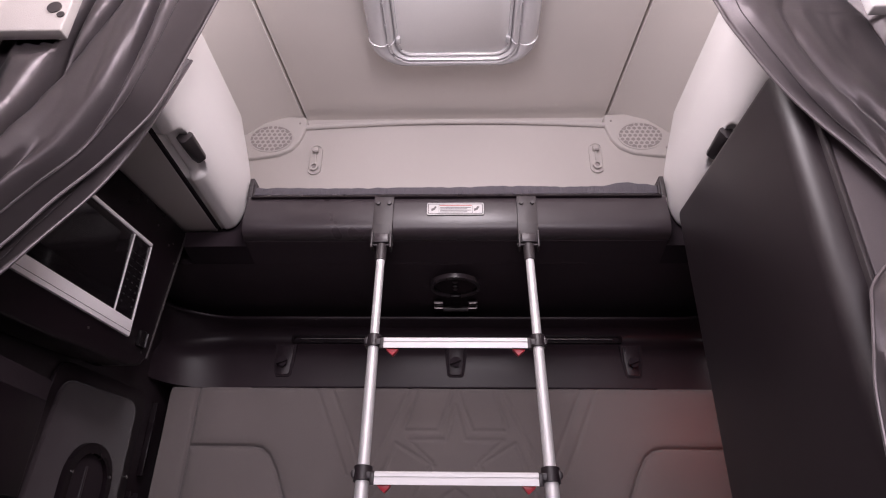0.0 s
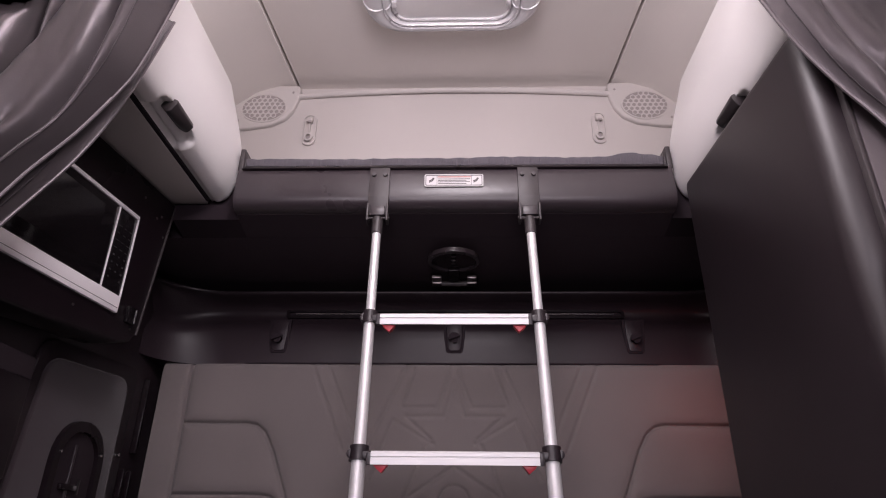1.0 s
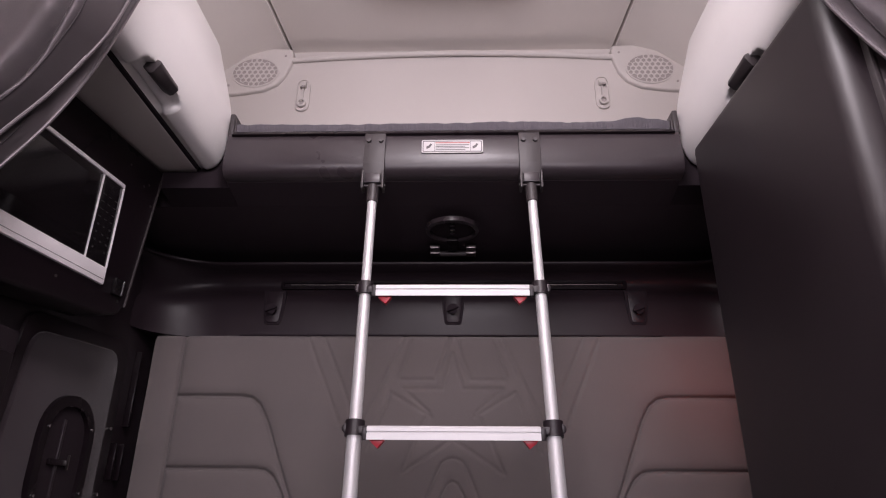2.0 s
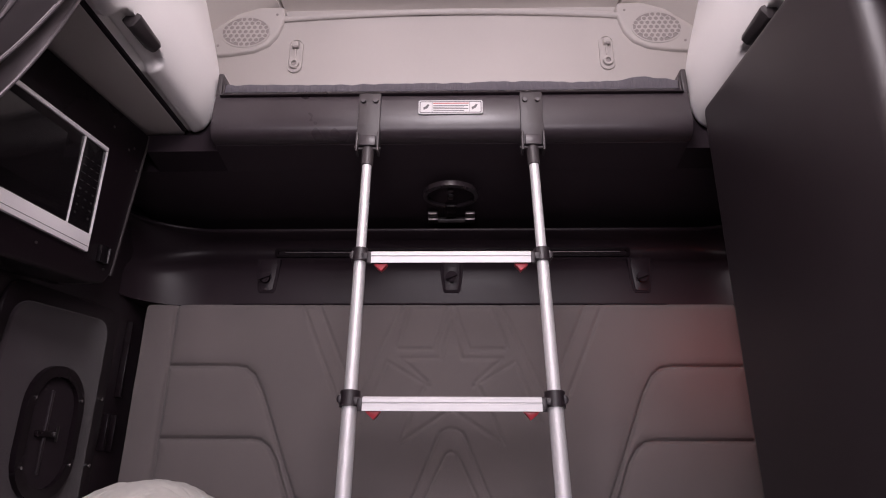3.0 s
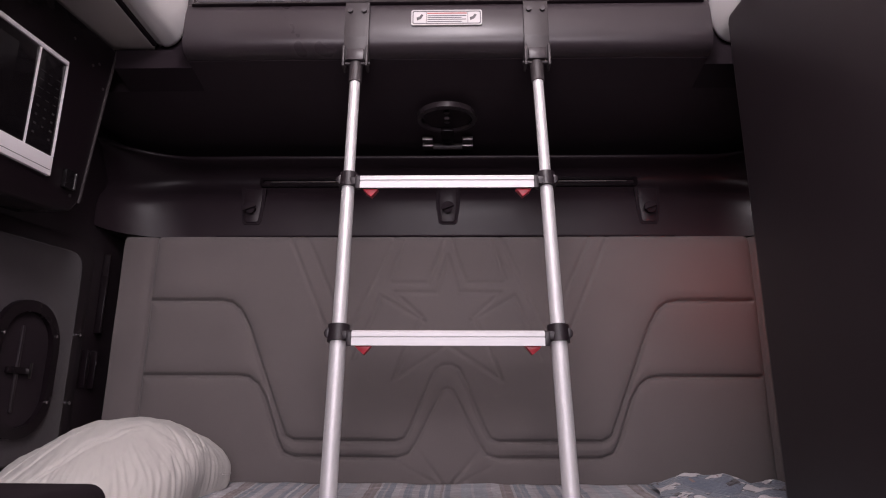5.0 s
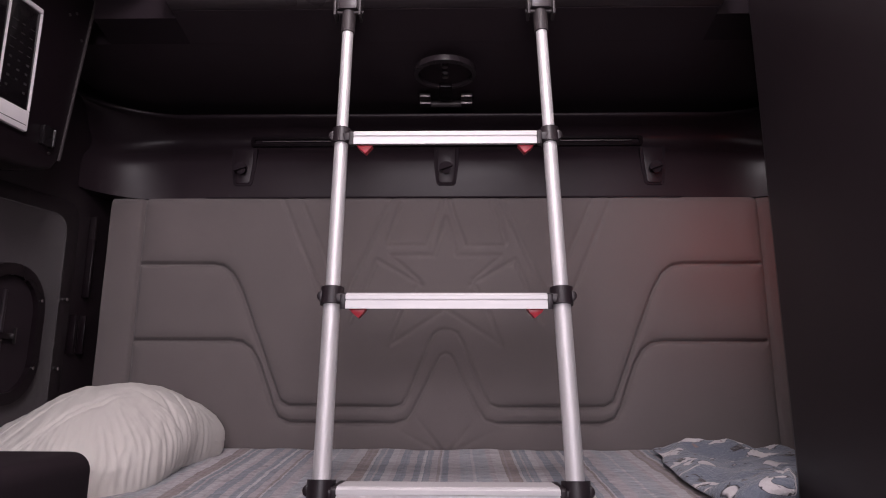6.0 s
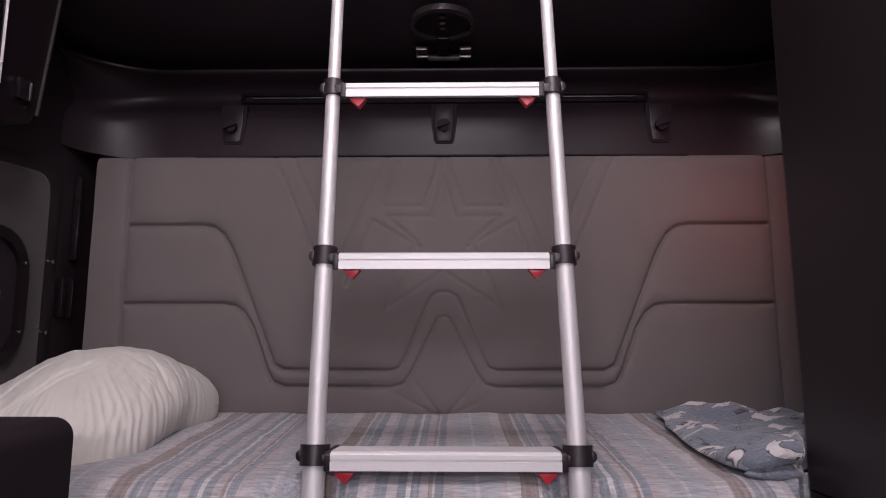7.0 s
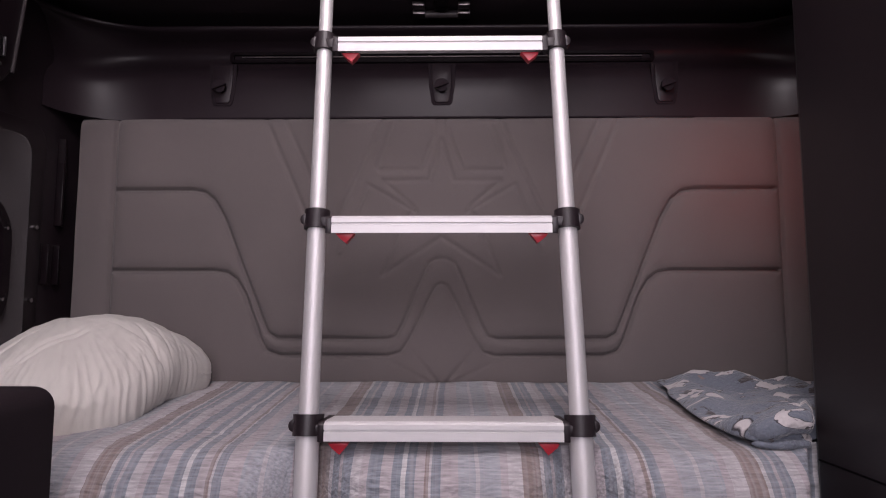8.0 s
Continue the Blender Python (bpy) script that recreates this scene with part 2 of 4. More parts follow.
def blanket_cloth():
    """Grey-blue fleece with pale printed patches and a few dark marks."""
    m = material("blanket_cloth", (0.15, 0.17, 0.21), 0.95, grain=600, bump=0.6, sheen=0.4)
    nt = m.node_tree
    b = nt.nodes["Principled BSDF"]
    tc = nt.nodes.new("ShaderNodeTexCoord")

    def field(scale, shift, stretch=(1.0, 1.7, 1.0)):
        mp = nt.nodes.new("ShaderNodeMapping")
        mp.inputs["Scale"].default_value = stretch
        mp.inputs["Location"].default_value = shift
        nt.links.new(tc.outputs["Object"], mp.inputs[0])
        n = nt.nodes.new("ShaderNodeTexNoise")
        n.inputs["Scale"].default_value, n.inputs["Detail"].default_value, n.inputs["Distortion"].default_value = scale, 2.5, 0.6
        nt.links.new(mp.outputs[0], n.inputs["Vector"])
        return n.outputs[0]

    def cut(src, lo, hi):
        r = nt.nodes.new("ShaderNodeMapRange")
        r.inputs[1].default_value, r.inputs[2].default_value = lo, hi
        nt.links.new(src, r.inputs[0])
        return r.outputs[0]

    def mix(fac, a, colour):
        x = nt.nodes.new("ShaderNodeMixRGB")
        x.inputs[2].default_value = (*colour, 1)
        nt.links.new(fac, x.inputs[0])
        nt.links.new(a, x.inputs[1])
        return x.outputs[0]
    base = b.inputs["Base Color"].links[0].from_socket
    patches = field(13, (3.1, 0.2, 0), (0.8, 1.9, 1.0))
    out = mix(cut(patches, 0.548, 0.554), base, (0.040, 0.036, 0.045))
    out = mix(cut(patches, 0.560, 0.568), out, (0.58, 0.545, 0.55))
    out = mix(cut(field(30, (0.4, 5.0, 0)), 0.63, 0.645), out, (0.05, 0.042, 0.045))
    out = mix(cut(field(22, (7.4, 2.0, 0)), 0.72, 0.74), out, (0.26, 0.18, 0.17))
    nt.links.new(out, b.inputs["Base Color"])
    # pile
    pile = nt.nodes.new("ShaderNodeTexNoise")
    pile.inputs["Scale"].default_value, pile.inputs["Detail"].default_value = 140, 4
    nt.links.new(tc.outputs["Object"], pile.inputs["Vector"])
    bp = nt.nodes.new("ShaderNodeBump")
    bp.inputs["Strength"].default_value, bp.inputs["Distance"].default_value = 0.9, 0.006
    nt.links.new(pile.outputs[0], bp.inputs["Height"])
    nt.links.new(bp.outputs[0], b.inputs["Normal"])
    return m


clear_acrylic, screen_glass, quilt_mat, blanket_mat = acrylic(), glass(), quilt_cloth(), blanket_cloth()


# ---- mesh helpers ----
def finish(bm, name, mat, angle=40):
    bmesh.ops.recalc_face_normals(bm, faces=bm.faces)
    me = bpy.data.meshes.new(name)
    bm.to_mesh(me)
    bm.free()
    me.materials.append(mat)
    me.shade_smooth()
    me.set_sharp_from_angle(angle=radians(angle))
    return me


def thing(name, base, label, category, group="", kind=""):
    ob = new(name)
    ob.location = base
    ob.empty_display_size = 0.05
    return tagged(ob, label, category, group, kind)


def part(name, bm, mat, parent, label="", angle=40):
    """One mesh under a thing or under a part; the mesh is in world metres."""
    ob = new(name, finish(bm, name, mat, angle))
    ob.parent = parent
    if parent.type == 'EMPTY':
        ob.matrix_parent_inverse = Matrix.Translation(-parent.location)
    if label:
        tagged(ob, label)
    return ob


def single(name, bm, mat, label="", category="", kind="", group="", angle=40):
    return tagged(new(name, finish(bm, name, mat, angle)), label, category, group, kind)


def box(a, b, r=0.0, seg=2, bm=None):
    """A box from corner a to corner b with rounded edges."""
    own = bmesh.new()
    bmesh.ops.create_cube(own, size=1)
    for v in own.verts:
        v.co = Vector([(p + q) / 2 + (q - p) * c for p, q, c in zip(a, b, v.co)])
    if r:
        bmesh.ops.bevel(own, geom=list(own.edges), offset=r, segments=seg, affect='EDGES', profile=0.5)
    return merge(bm, own)


def merge(bm, own):
    if bm is None:
        return own
    me = bpy.data.meshes.new("t")
    own.to_mesh(me)
    own.free()
    bm.from_mesh(me)
    bpy.data.meshes.remove(me)
    return bm


def prism(pts, axis, lo, hi, r=0.0, bm=None, seg=2):
    """A polygon in the plane across the axis, pushed from lo to hi; r rounds all its edges."""
    own = bmesh.new()

    def place(p, w):
        return {"x": (w, p[0], p[1]), "y": (p[0], w, p[1]), "z": (p[0], p[1], w)}[axis]
    a = [own.verts.new(place(p, lo)) for p in pts]
    b = [own.verts.new(place(p, hi)) for p in pts]
    own.faces.new(a)
    own.faces.new(b[::-1])
    n = len(pts)
    for i in range(n):
        own.faces.new((a[i], b[i], b[(i + 1) % n], a[(i + 1) % n]))
    bmesh.ops.recalc_face_normals(own, faces=own.faces)
    if r:
        bmesh.ops.bevel(own, geom=list(own.edges), offset=r, segments=seg, affect='EDGES', profile=0.5)
    return merge(bm, own)


def tube(p, q, r, r2=None, seg=24, bm=None):
    p, q = Vector(p), Vector(q)
    own = bmesh.new()
    bmesh.ops.create_cone(own, cap_ends=True, segments=seg, radius1=r, radius2=r if r2 is None else r2, depth=(q - p).length)
    turn = (q - p).to_track_quat('Z', 'Y').to_matrix().to_4x4()
    bmesh.ops.transform(own, matrix=Matrix.Translation((p + q) / 2) @ turn, verts=own.verts)
    return merge(bm, own)


def rounded(cx, cy, w, h, r, n=6):
    """Outline of a rounded rectangle."""
    pts = []
    for sx, sy, a0 in ((1, 1, 0), (-1, 1, 90), (-1, -1, 180), (1, -1, 270)):
        for i in range(n + 1):
            a = radians(a0 + 90 * i / n)
            pts.append((cx + sx * (w / 2 - r) + r * math.cos(a), cy + sy * (h / 2 - r) + r * math.sin(a)))
    return pts


def ellipse(cx, cy, a, b, n=40):
    return [(cx + a * math.cos(2 * math.pi * i / n), cy + b * math.sin(2 * math.pi * i / n)) for i in range(n)]


def ring(outer, inner, axis, lo, hi, bm=None):
    """A flat ring between two outlines of as many points, from lo to hi along the axis."""
    own = bmesh.new()

    def place(p, w):
        return {"x": (w, p[0], p[1]), "y": (p[0], w, p[1]), "z": (p[0], p[1], w)}[axis]
    rows = [[own.verts.new(place(p, w)) for p in pts] for pts, w in ((outer, lo), (outer, hi), (inner, hi), (inner, lo))]
    n = len(outer)
    for k in range(4):
        for i in range(n):
            own.faces.new((rows[k][i], rows[k][(i + 1) % n], rows[(k + 1) % 4][(i + 1) % n], rows[(k + 1) % 4][i]))
    return merge(bm, own)


def loft(rows, closed=False, caps=False, bm=None):
    """Quads between rows of points."""
    own = bmesh.new()
    vs = [[own.verts.new(p) for p in row] for row in rows]
    n = len(rows[0])
    for i in range(len(rows) - 1):
        for j in range(n if closed else n - 1):
            own.faces.new((vs[i][j], vs[i][(j + 1) % n], vs[i + 1][(j + 1) % n], vs[i + 1][j]))
    if caps:
        own.faces.new(vs[0][::-1])
        own.faces.new(vs[-1])
    return merge(bm, own)


def sweep(points, r, seg=8):
    """A round cord along a line of points, as one connected mesh."""
    p = [Vector(q) for q in points]
    p = [q for i, q in enumerate(p) if i == 0 or (q - p[i - 1]).length > 1e-5]
    rows = []
    for i, q in enumerate(p):
        d = (p[min(i + 1, len(p) - 1)] - p[max(i - 1, 0)]).normalized()
        a = d.cross(Vector((0, 1, 0)) if abs(d.y) < 0.9 else Vector((1, 0, 0))).normalized()
        b = d.cross(a)
        rows.append([tuple(q + r * (math.cos(k * 2 * math.pi / seg) * a + math.sin(k * 2 * math.pi / seg) * b)) for k in range(seg)])
    return loft(rows, closed=True, caps=True)


def smoothstep(a, b, x):
    t = max(0.0, min(1.0, (x - a) / (b - a)))
    return t * t * (3 - 2 * t)


def round_poly(pts, r, n=6):
    """A polygon with its corners rounded."""
    out = []
    for i, p in enumerate(pts):
        p = Vector(p)
        a, b = (Vector(pts[i - 1]) - p).normalized(), (Vector(pts[(i + 1) % len(pts)]) - p).normalized()
        s, e = p + a * r, p + b * r
        for k in range(n + 1):
            t = k / n
            q = s * (1 - t) ** 2 + p * 2 * t * (1 - t) + e * t * t
            out.append((q.x, q.y))
    return out


# ---- setting ----


def mirror(x):
    return 2 * XC - x


single("floor", box((-1.15, -1.75, -0.06), (1.10, 2.20, 0.0)), floor_rubber, "dark ribbed rubber floor mat", "floor", "structure")
single("wall_left", box((XL - 0.08, -1.70, 0.0), (XL, 2.10, 1.93)), black_plastic, "black moulded plastic side wall", "wall", "structure")
single("wall_right", box((XR, -1.70, 0.0), (XR + 0.08, 2.10, 1.93)), black_plastic, "black moulded plastic side wall", "wall", "structure")
single("wall_left_upper", box((XL - 0.08, -1.70, 1.93), (XL, 2.10, 2.85)), shell_beige, "beige moulded upper side wall", "wall", "structure")
single("wall_right_upper", box((XR, -1.70, 1.93), (XR + 0.08, 2.10, 2.85)), shell_beige, "beige moulded upper side wall", "wall", "structure")
single("wall_back_lower", box((XL - 0.08, 2.10, 0.0), (XR + 0.08, 2.20, 1.785)), black_plastic, "black lower rear wall", "wall", "structure")
bm = box((XL - 0.08, 2.10, 1.785), (XR + 0.08, 2.20, 2.85))
single("wall_back_upper", bm, shell_beige, "beige moulded upper rear wall of the sleeper", "wall", "structure")
# raised middle field of the upper rear wall, with a softly arched head
arch = [(XL + 0.002, 1.99), (XR - 0.002, 1.99), (XR - 0.002, 2.565), (0.70, 2.675)] + [(XC + 0.70 * math.cos(a), 2.680 + 0.026 * math.sin(a)) for a in [math.pi * i / 20 for i in range(1, 20)]] + [(-0.766, 2.675), (XL + 0.002, 2.565)]
single("wall_trim_rear", prism(arch, "y", 2.070, 2.104, 0.016, seg=4), shell_beige, "beige raised rear wall moulding with arched head", "trim", "structure")

head = [(XU + 0.66 * u, 2.064 - 0.006 * (1 - u * u), 2.670 + 0.024 * (1 - u * u)) for u in np.linspace(-1, 1, 41)]
# roof lining: a flat middle and two sloping sides, parted by two grooves
rows = []
for i in range(40):
    y = -1.72 + i * (3.86 / 39)
    s = 0.668 + 0.040 * (2.10 - y) / 0.66 * (1 if y > 1.2 else 0) + (0.055 if y <= 1.2 else 0)
    half = [(0.0, 2.744), (s - 0.10, 2.743), (s - 0.006, 2.741), (s - 0.004, 2.785), (s + 0.003, 2.785), (s + 0.006, 2.734),
            (s + 0.05, 2.728), (s + 0.16, 2.690), (s + 0.27, 2.60), (1.10, 2.46)]
    row = [(XU - x, y, z) for x, z in half[::-1]] + [(XU + x, y, z) for x, z in half[1:]]
    row += [(XU + 1.10, y, 2.86), (XU - 1.10, y, 2.86)]
    rows.append(row)
single("ceiling", loft(rows, closed=True, caps=True), headliner, "beige fabric roof lining with two grooves", "ceiling", "structure", angle=50)

single("trim_head", sweep(head, 0.012, 12), shell_beige, "beige rolled head of the rear wall moulding", "trim", "structure", angle=60)

# cab front with the windscreen opening
single("wall_front", ring(rounded(XC, 1.42, 2.17, 2.84, 0.02), rounded(XC, 1.57, 1.80, 1.06, 0.10), "y", -1.72, -1.66), shell_beige, "front wall of the cab round the windscreen", "wall", "structure")
# unseen half-height walls added behind the aisle, between cab and sleeper, blocking windscreen light
for side, x0, x1 in (("left", XL + 0.002, -0.33), ("right", 0.27, XR - 0.002)):
    single("wall_shade_" + side, box((x0, -0.36, 0.0), (x1, -0.28, 1.20), 0.03, 4), black_plastic, "unseen black half-height wall behind the aisle, added to block windscreen light", "wall", "structure")
bm = prism(rounded(XC, 1.57, 1.84, 1.10, 0.10), "y", -1.70, -1.694)
single("windscreen_window", bm, screen_glass, "clear windscreen glass", "window", "structure").visible_shadow = False


# ---- rear wall: black trim, hooks and padded panel ----
prof = [(2.030, 1.497), (2.028, 1.56), (2.030, 1.615), (2.036, 1.640), (2.052, 1.658), (2.064, 1.672), (2.067, 1.690), (2.064, 1.706),
        (2.050, 1.720), (2.020, 1.728), (1.998, 1.731), (1.990, 1.734), (1.974, 1.735), (1.970, 1.739), (1.971, 1.745), (1.984, 1.749), (2.09, 1.780), (2.10, 1.780), (2.10, 1.497)]
rows = []
for i in range(161):
    x = XL + 0.001 + (XR - XL - 0.002) * i / 160
    e = min(1.0, max(0.0, abs(x - XC) - 0.795) / 0.2225)
    push = 0.17 * (1 - math.sqrt(max(0.0, 1 - e * e)))
    drop = 0.05 * e * e
    rows.append([(x, y - (push if y < 2.095 else 0), z - (drop if 1.6 < z < 1.728 else -0.012 * e if 1.728 < z < 1.755 else 0)) for y, z in prof])
single("trim_rear", loft(rows, closed=True, caps=True), trim_black, "black moulded plastic trim across the rear wall", "trim", "structure", angle=60)

# black lip drawn in for the shadow line along the panel top
single("trim_shadow_lip", box((-0.735, 1.986, 1.4915), (0.645, 2.032, 1.4965), 0.0015), deep_black, "thin black lip standing in for the shadow line under the rear trim", "trim", "structure")

vent = thing("air_vent", (XC, 2.066, 1.69), "long narrow black air slot in the rear trim", "vent")
part("slot_recess", box((-0.625, 2.060, 1.681), (0.556, 2.072, 1.700), 0.003), deep_black, vent)
part("slot_lip", ring(rounded(-0.035, 1.6905, 1.200, 0.030, 0.008), rounded(-0.035, 1.6905, 1.180, 0.014, 0.006), "y", 2.052, 2.068), black_gloss, vent)
part("vane", box((-0.60, 2.050, 1.689), (0.53, 2.060, 1.6915)), steel_dark, vent, "thin shiny vane")


def coat_hook(x):
    h = thing("coat_hook", (x, 2.03, 1.60), "black plastic coat hook in a moulded shield-shaped recess", "coat hook", "hooks on the rear trim")
    shield = [(x - 0.038, 1.660), (x - 0.036, 1.600), (x - 0.029, 1.549), (x - 0.022, 1.541), (x + 0.022, 1.541), (x + 0.029, 1.549), (x + 0.036, 1.600), (x + 0.038, 1.660)]
    inner = [(x + (px - x) * 0.76, 1.656 + (pz - 1.660) * 0.92) for px, pz in shield]
    part("backplate", prism(shield, "y", 2.0255, 2.036, 0.001), deep_black, h)
    part("face", prism(inner, "y", 2.0225, 2.030, 0.003), trim_black, h)
    knob = tube((x, 2.022, 1.590), (x, 2.000, 1.585), 0.012, 0.014, 20)
    cap = [(x + 0.021 * math.cos(a), 1.584 + 0.021 * math.sin(a)) for a in [radians(20 + 180 * i / 12) for i in range(13)]]
    part("knob", prism(cap, "y", 1.992, 2.002, 0.002, knob), deep_black, h, "rounded black hook knob")
    return h


hook = coat_hook(-0.643)
for x in (XC, 0.583):
    copy_thing(hook, Matrix.Translation((x, 2.03, 1.60)))

# padded panel: seams as lines in x and z
SEAM_U = [(-0.915, 1.298), (-0.70, 1.298), (-0.668, 1.292), (-0.640, 1.270), (-0.612, 1.221), (-0.502, 0.950), (-0.488, 0.918), (-0.462, 0.904),
          (-0.175, 0.902), (-0.152, 0.910), (-0.136, 0.938), (-0.079, 1.075), (-0.066, 1.100), (-0.048, 1.110), (XC, 1.112)]
SEAM_L = [(-0.915, 1.081), (-0.632, 1.081), (-0.600, 1.076), (-0.574, 1.057), (-0.550, 1.017), (-0.508, 0.905), (-0.490, 0.873), (-0.455, 0.860),
          (-0.172, 0.859), (-0.140, 0.868), (-0.118, 0.900), (-0.058, 1.022), (-0.048, 1.040), (XC, 1.046)]
STAR = [(XC, 1.431), (-0.065, 1.320), (-0.188, 1.319), (-0.108, 1.248), (-0.150, 1.165), (-0.186, 1.069), (XC, 1.168)]
STAR_OUT = [(-0.164, 1.475), (-0.203, 1.358), (-0.198, 1.348), (-0.089, 1.348), (-0.055, 1.440), (-0.044, 1.490)]
RAYS = [[(-0.507, 1.492), (-0.386, 1.213)], [(-0.455, 1.492), (-0.385, 1.335), (-0.345, 1.240)], [(-0.188, 1.492), (-0.318, 1.200)],
        [(-0.229, 1.308), (-0.262, 1.225), (-0.300, 1.130)], [(-0.229, 1.308), (-0.101, 1.235)]]


def both(lines):
    return lines + [[(mirror(x), z) for x, z in line] for line in lines]


def gap(lines, X, Z):
    """Distance from each grid point to the nearest of the lines."""
    best = np.full(X.shape, 9.0)
    for line in lines:
        for (ax, az), (bx, bz) in zip(line, line[1:]):
            dx, dz = bx - ax, bz - az
            t = np.clip(((X - ax) * dx + (Z - az) * dz) / (dx * dx + dz * dz), 0, 1)
            best = np.minimum(best, np.hypot(X - ax - t * dx, Z - az - t * dz))
    return best


def below(line, X, Z):
    """Whether a point lies below a left half line, mirrored about the middle."""
    px, pz = np.array(line).T
    order = np.argsort(px)
    Xm = np.where(X > XC, 2 * XC - X, X)
    return Z < np.interp(Xm, px[order], pz[order])


xs = np.linspace(-1.006, 0.935, 520)
zs = np.linspace(0.70, 1.492, 216)
GX, GZ = np.meshgrid(xs, zs)
edge_l, edge_r = -0.913, 0.862
main = gap(both([SEAM_U, SEAM_L]), GX, GZ)
sides = np.minimum(np.abs(GX - edge_l), np.abs(GX - edge_r))
inside = (GX > edge_l) & (GX < edge_r)
main = np.where(inside, main, 9)
emb = np.where(inside, gap(both([STAR, STAR_OUT] + RAYS), GX, GZ), 9)
taut = 1 - 0.62 * np.exp(-((GX - XC) / 0.17) ** 4)  # the seams run shallow over the middle
puff = 0.012 * (1 - taut * np.exp(-np.minimum(main, sides) / 0.014))
groove = 0.010 * taut * np.exp(-(np.minimum(main, sides) / 0.0030) ** 2)
stitch = 0.0038 * np.exp(-(emb / 0.0065) ** 2)
top = 0.012 * np.exp(-(1.492 - GZ) / 0.010)
# tension creases below the middle seam
fan = np.zeros_like(GX)
for a in (-62, -38, 40, 63):
    d = np.abs((GX - XC) * math.cos(radians(a)) + (GZ - 0.775) * math.sin(radians(a)) * -1)
    reach = np.exp(-np.hypot(GX - XC, GZ - 0.775) / 0.055)
    fan += 0.008 * np.exp(-(d / 0.006) ** 2) * reach
soft = np.array([[noise.noise((x * 5, z * 6, 0.3)) for x in xs[::8]] for z in zs[::8]])
soft = np.kron(soft, np.ones((8, 8)))[:len(zs), :len(xs)]
k = np.ones(17) / 17
soft = np.apply_along_axis(lambda r: np.convolve(np.pad(r, 8, mode="edge"), k, "valid"), 1, soft)
soft = np.apply_along_axis(lambda r: np.convolve(np.pad(r, 8, mode="edge"), k, "valid"), 0, soft)
DEPTH = puff - groove - stitch - top - fan + 0.003 * soft
zone = np.where(GX < edge_l, 3, np.where(GX > edge_r, 4, np.where(below(SEAM_L, GX, GZ), 2, np.where(below(SEAM_U, GX, GZ), 1, 0))))


# one shading over all the cushions, so that they meet without steps
slope_z, slope_x = np.gradient(DEPTH, zs, xs)
BEND = np.stack([-slope_x, -np.ones_like(DEPTH), -slope_z], -1)
BEND /= np.linalg.norm(BEND, axis=-1, keepdims=True)


def pad(which, name, label=""):
    """The part of the padded panel whose cells lie in one zone, as a closed cushion."""
    cells = zone[:-1, :-1] == which
    index = {}
    verts, faces = [], []

    def vert(i, j):
        if (i, j) not in index:
            index[i, j] = len(verts)
            verts.append((float(GX[i, j]), 1.992 - float(DEPTH[i, j]), float(GZ[i, j])))
        return index[i, j]
    for i, j in zip(*np.nonzero(cells)):
        i, j = int(i), int(j)
        faces.append((vert(i, j), vert(i, j + 1), vert(i + 1, j + 1), vert(i + 1, j)))
    me = bpy.data.meshes.new(name)
    me.from_pydata(verts, [], faces)
    bm = bmesh.new()
    bm.from_mesh(me)
    bpy.data.meshes.remove(me)
    rim = [e for e in bm.edges if e.is_boundary]
    out = bmesh.ops.extrude_edge_only(bm, edges=rim)
    for v in out["geom"]:
        if isinstance(v, bmesh.types.BMVert):
            v.co.y = 2.02
    ob = part(name, bm, panel_fabric, back_panel, label, angle=180)
    rest = (0.0, -1.0, 0.0)
    step_x, step_z = xs[1] - xs[0], zs[1] - zs[0]
    bends = []
    for v in ob.data.vertices:
        i, j = round((v.co.z - zs[0]) / step_z), round((v.co.x - xs[0]) / step_x)
        bends.append(tuple(BEND[i, j]) if v.co.y < 2.015 else rest)
    ob.data.normals_split_custom_set_from_vertices(bends)
    return ob


back_panel = thing("padded_back_panel", (XC, 2.0, 0.70), "grey fabric padded back panel with stitched seams and an embossed star", "padded panel")
pad(0, "upper_cushion", "upper cushion with an embossed star")
pad(1, "seam_band", "raised band between two stitched seams")
pad(2, "lower_cushion")
pad(3, "side_bolster")
pad(4, "side_bolster")
part("backing_board", box((-1.003, 2.012, 0.70), (0.932, 2.029, 1.488)), deep_black, back_panel)


# ---- upper bunk ----
bunk = thing("upper_bunk", (XC, 1.5, 1.785), "black moulded plastic upper bunk tray folded down", "bunk bed")
front = [(1.597, 1.990), (1.567, 1.988), (1.549, 1.982), (1.539, 1.970), (1.533, 1.945), (1.530, 1.900), (1.531, 1.872), (1.536, 1.856), (1.546, 1.845),
         (1.560, 1.840), (1.575, 1.839), (1.575, 1.90), (1.687, 1.90), (1.687, 1.995)]
part("front_face", prism(front, "x", -0.684, 0.618, 0.0), bunk_plastic, bunk, "satin black front face with a rolled lower edge", angle=60)
under_line = [(1.577, 1.8375), (1.62, 1.829), (1.67, 1.819), (1.72, 1.810), (1.78, 1.800), (1.85, 1.793), (1.95, 1.788), (2.098, 1.786)]
part("underside", prism(under_line[:3] + [(1.6885, 1.8155), (1.6885, 1.8855), (1.577, 1.8855)], "x", -0.683, 0.617), bunk_under, bunk)
# black blocks added at the bunk ends for the shade under the cabinets
for x0, x1 in ((-0.886, -0.6835), (0.6175, 0.880)):
    part("shade_filler", prism([(1.60, 1.8330), (1.6885, 1.8155), (1.6885, 1.988), (1.6215, 1.988), (1.6215, 1.885), (1.60, 1.885)], "x", x0, x1), deep_black, bunk)
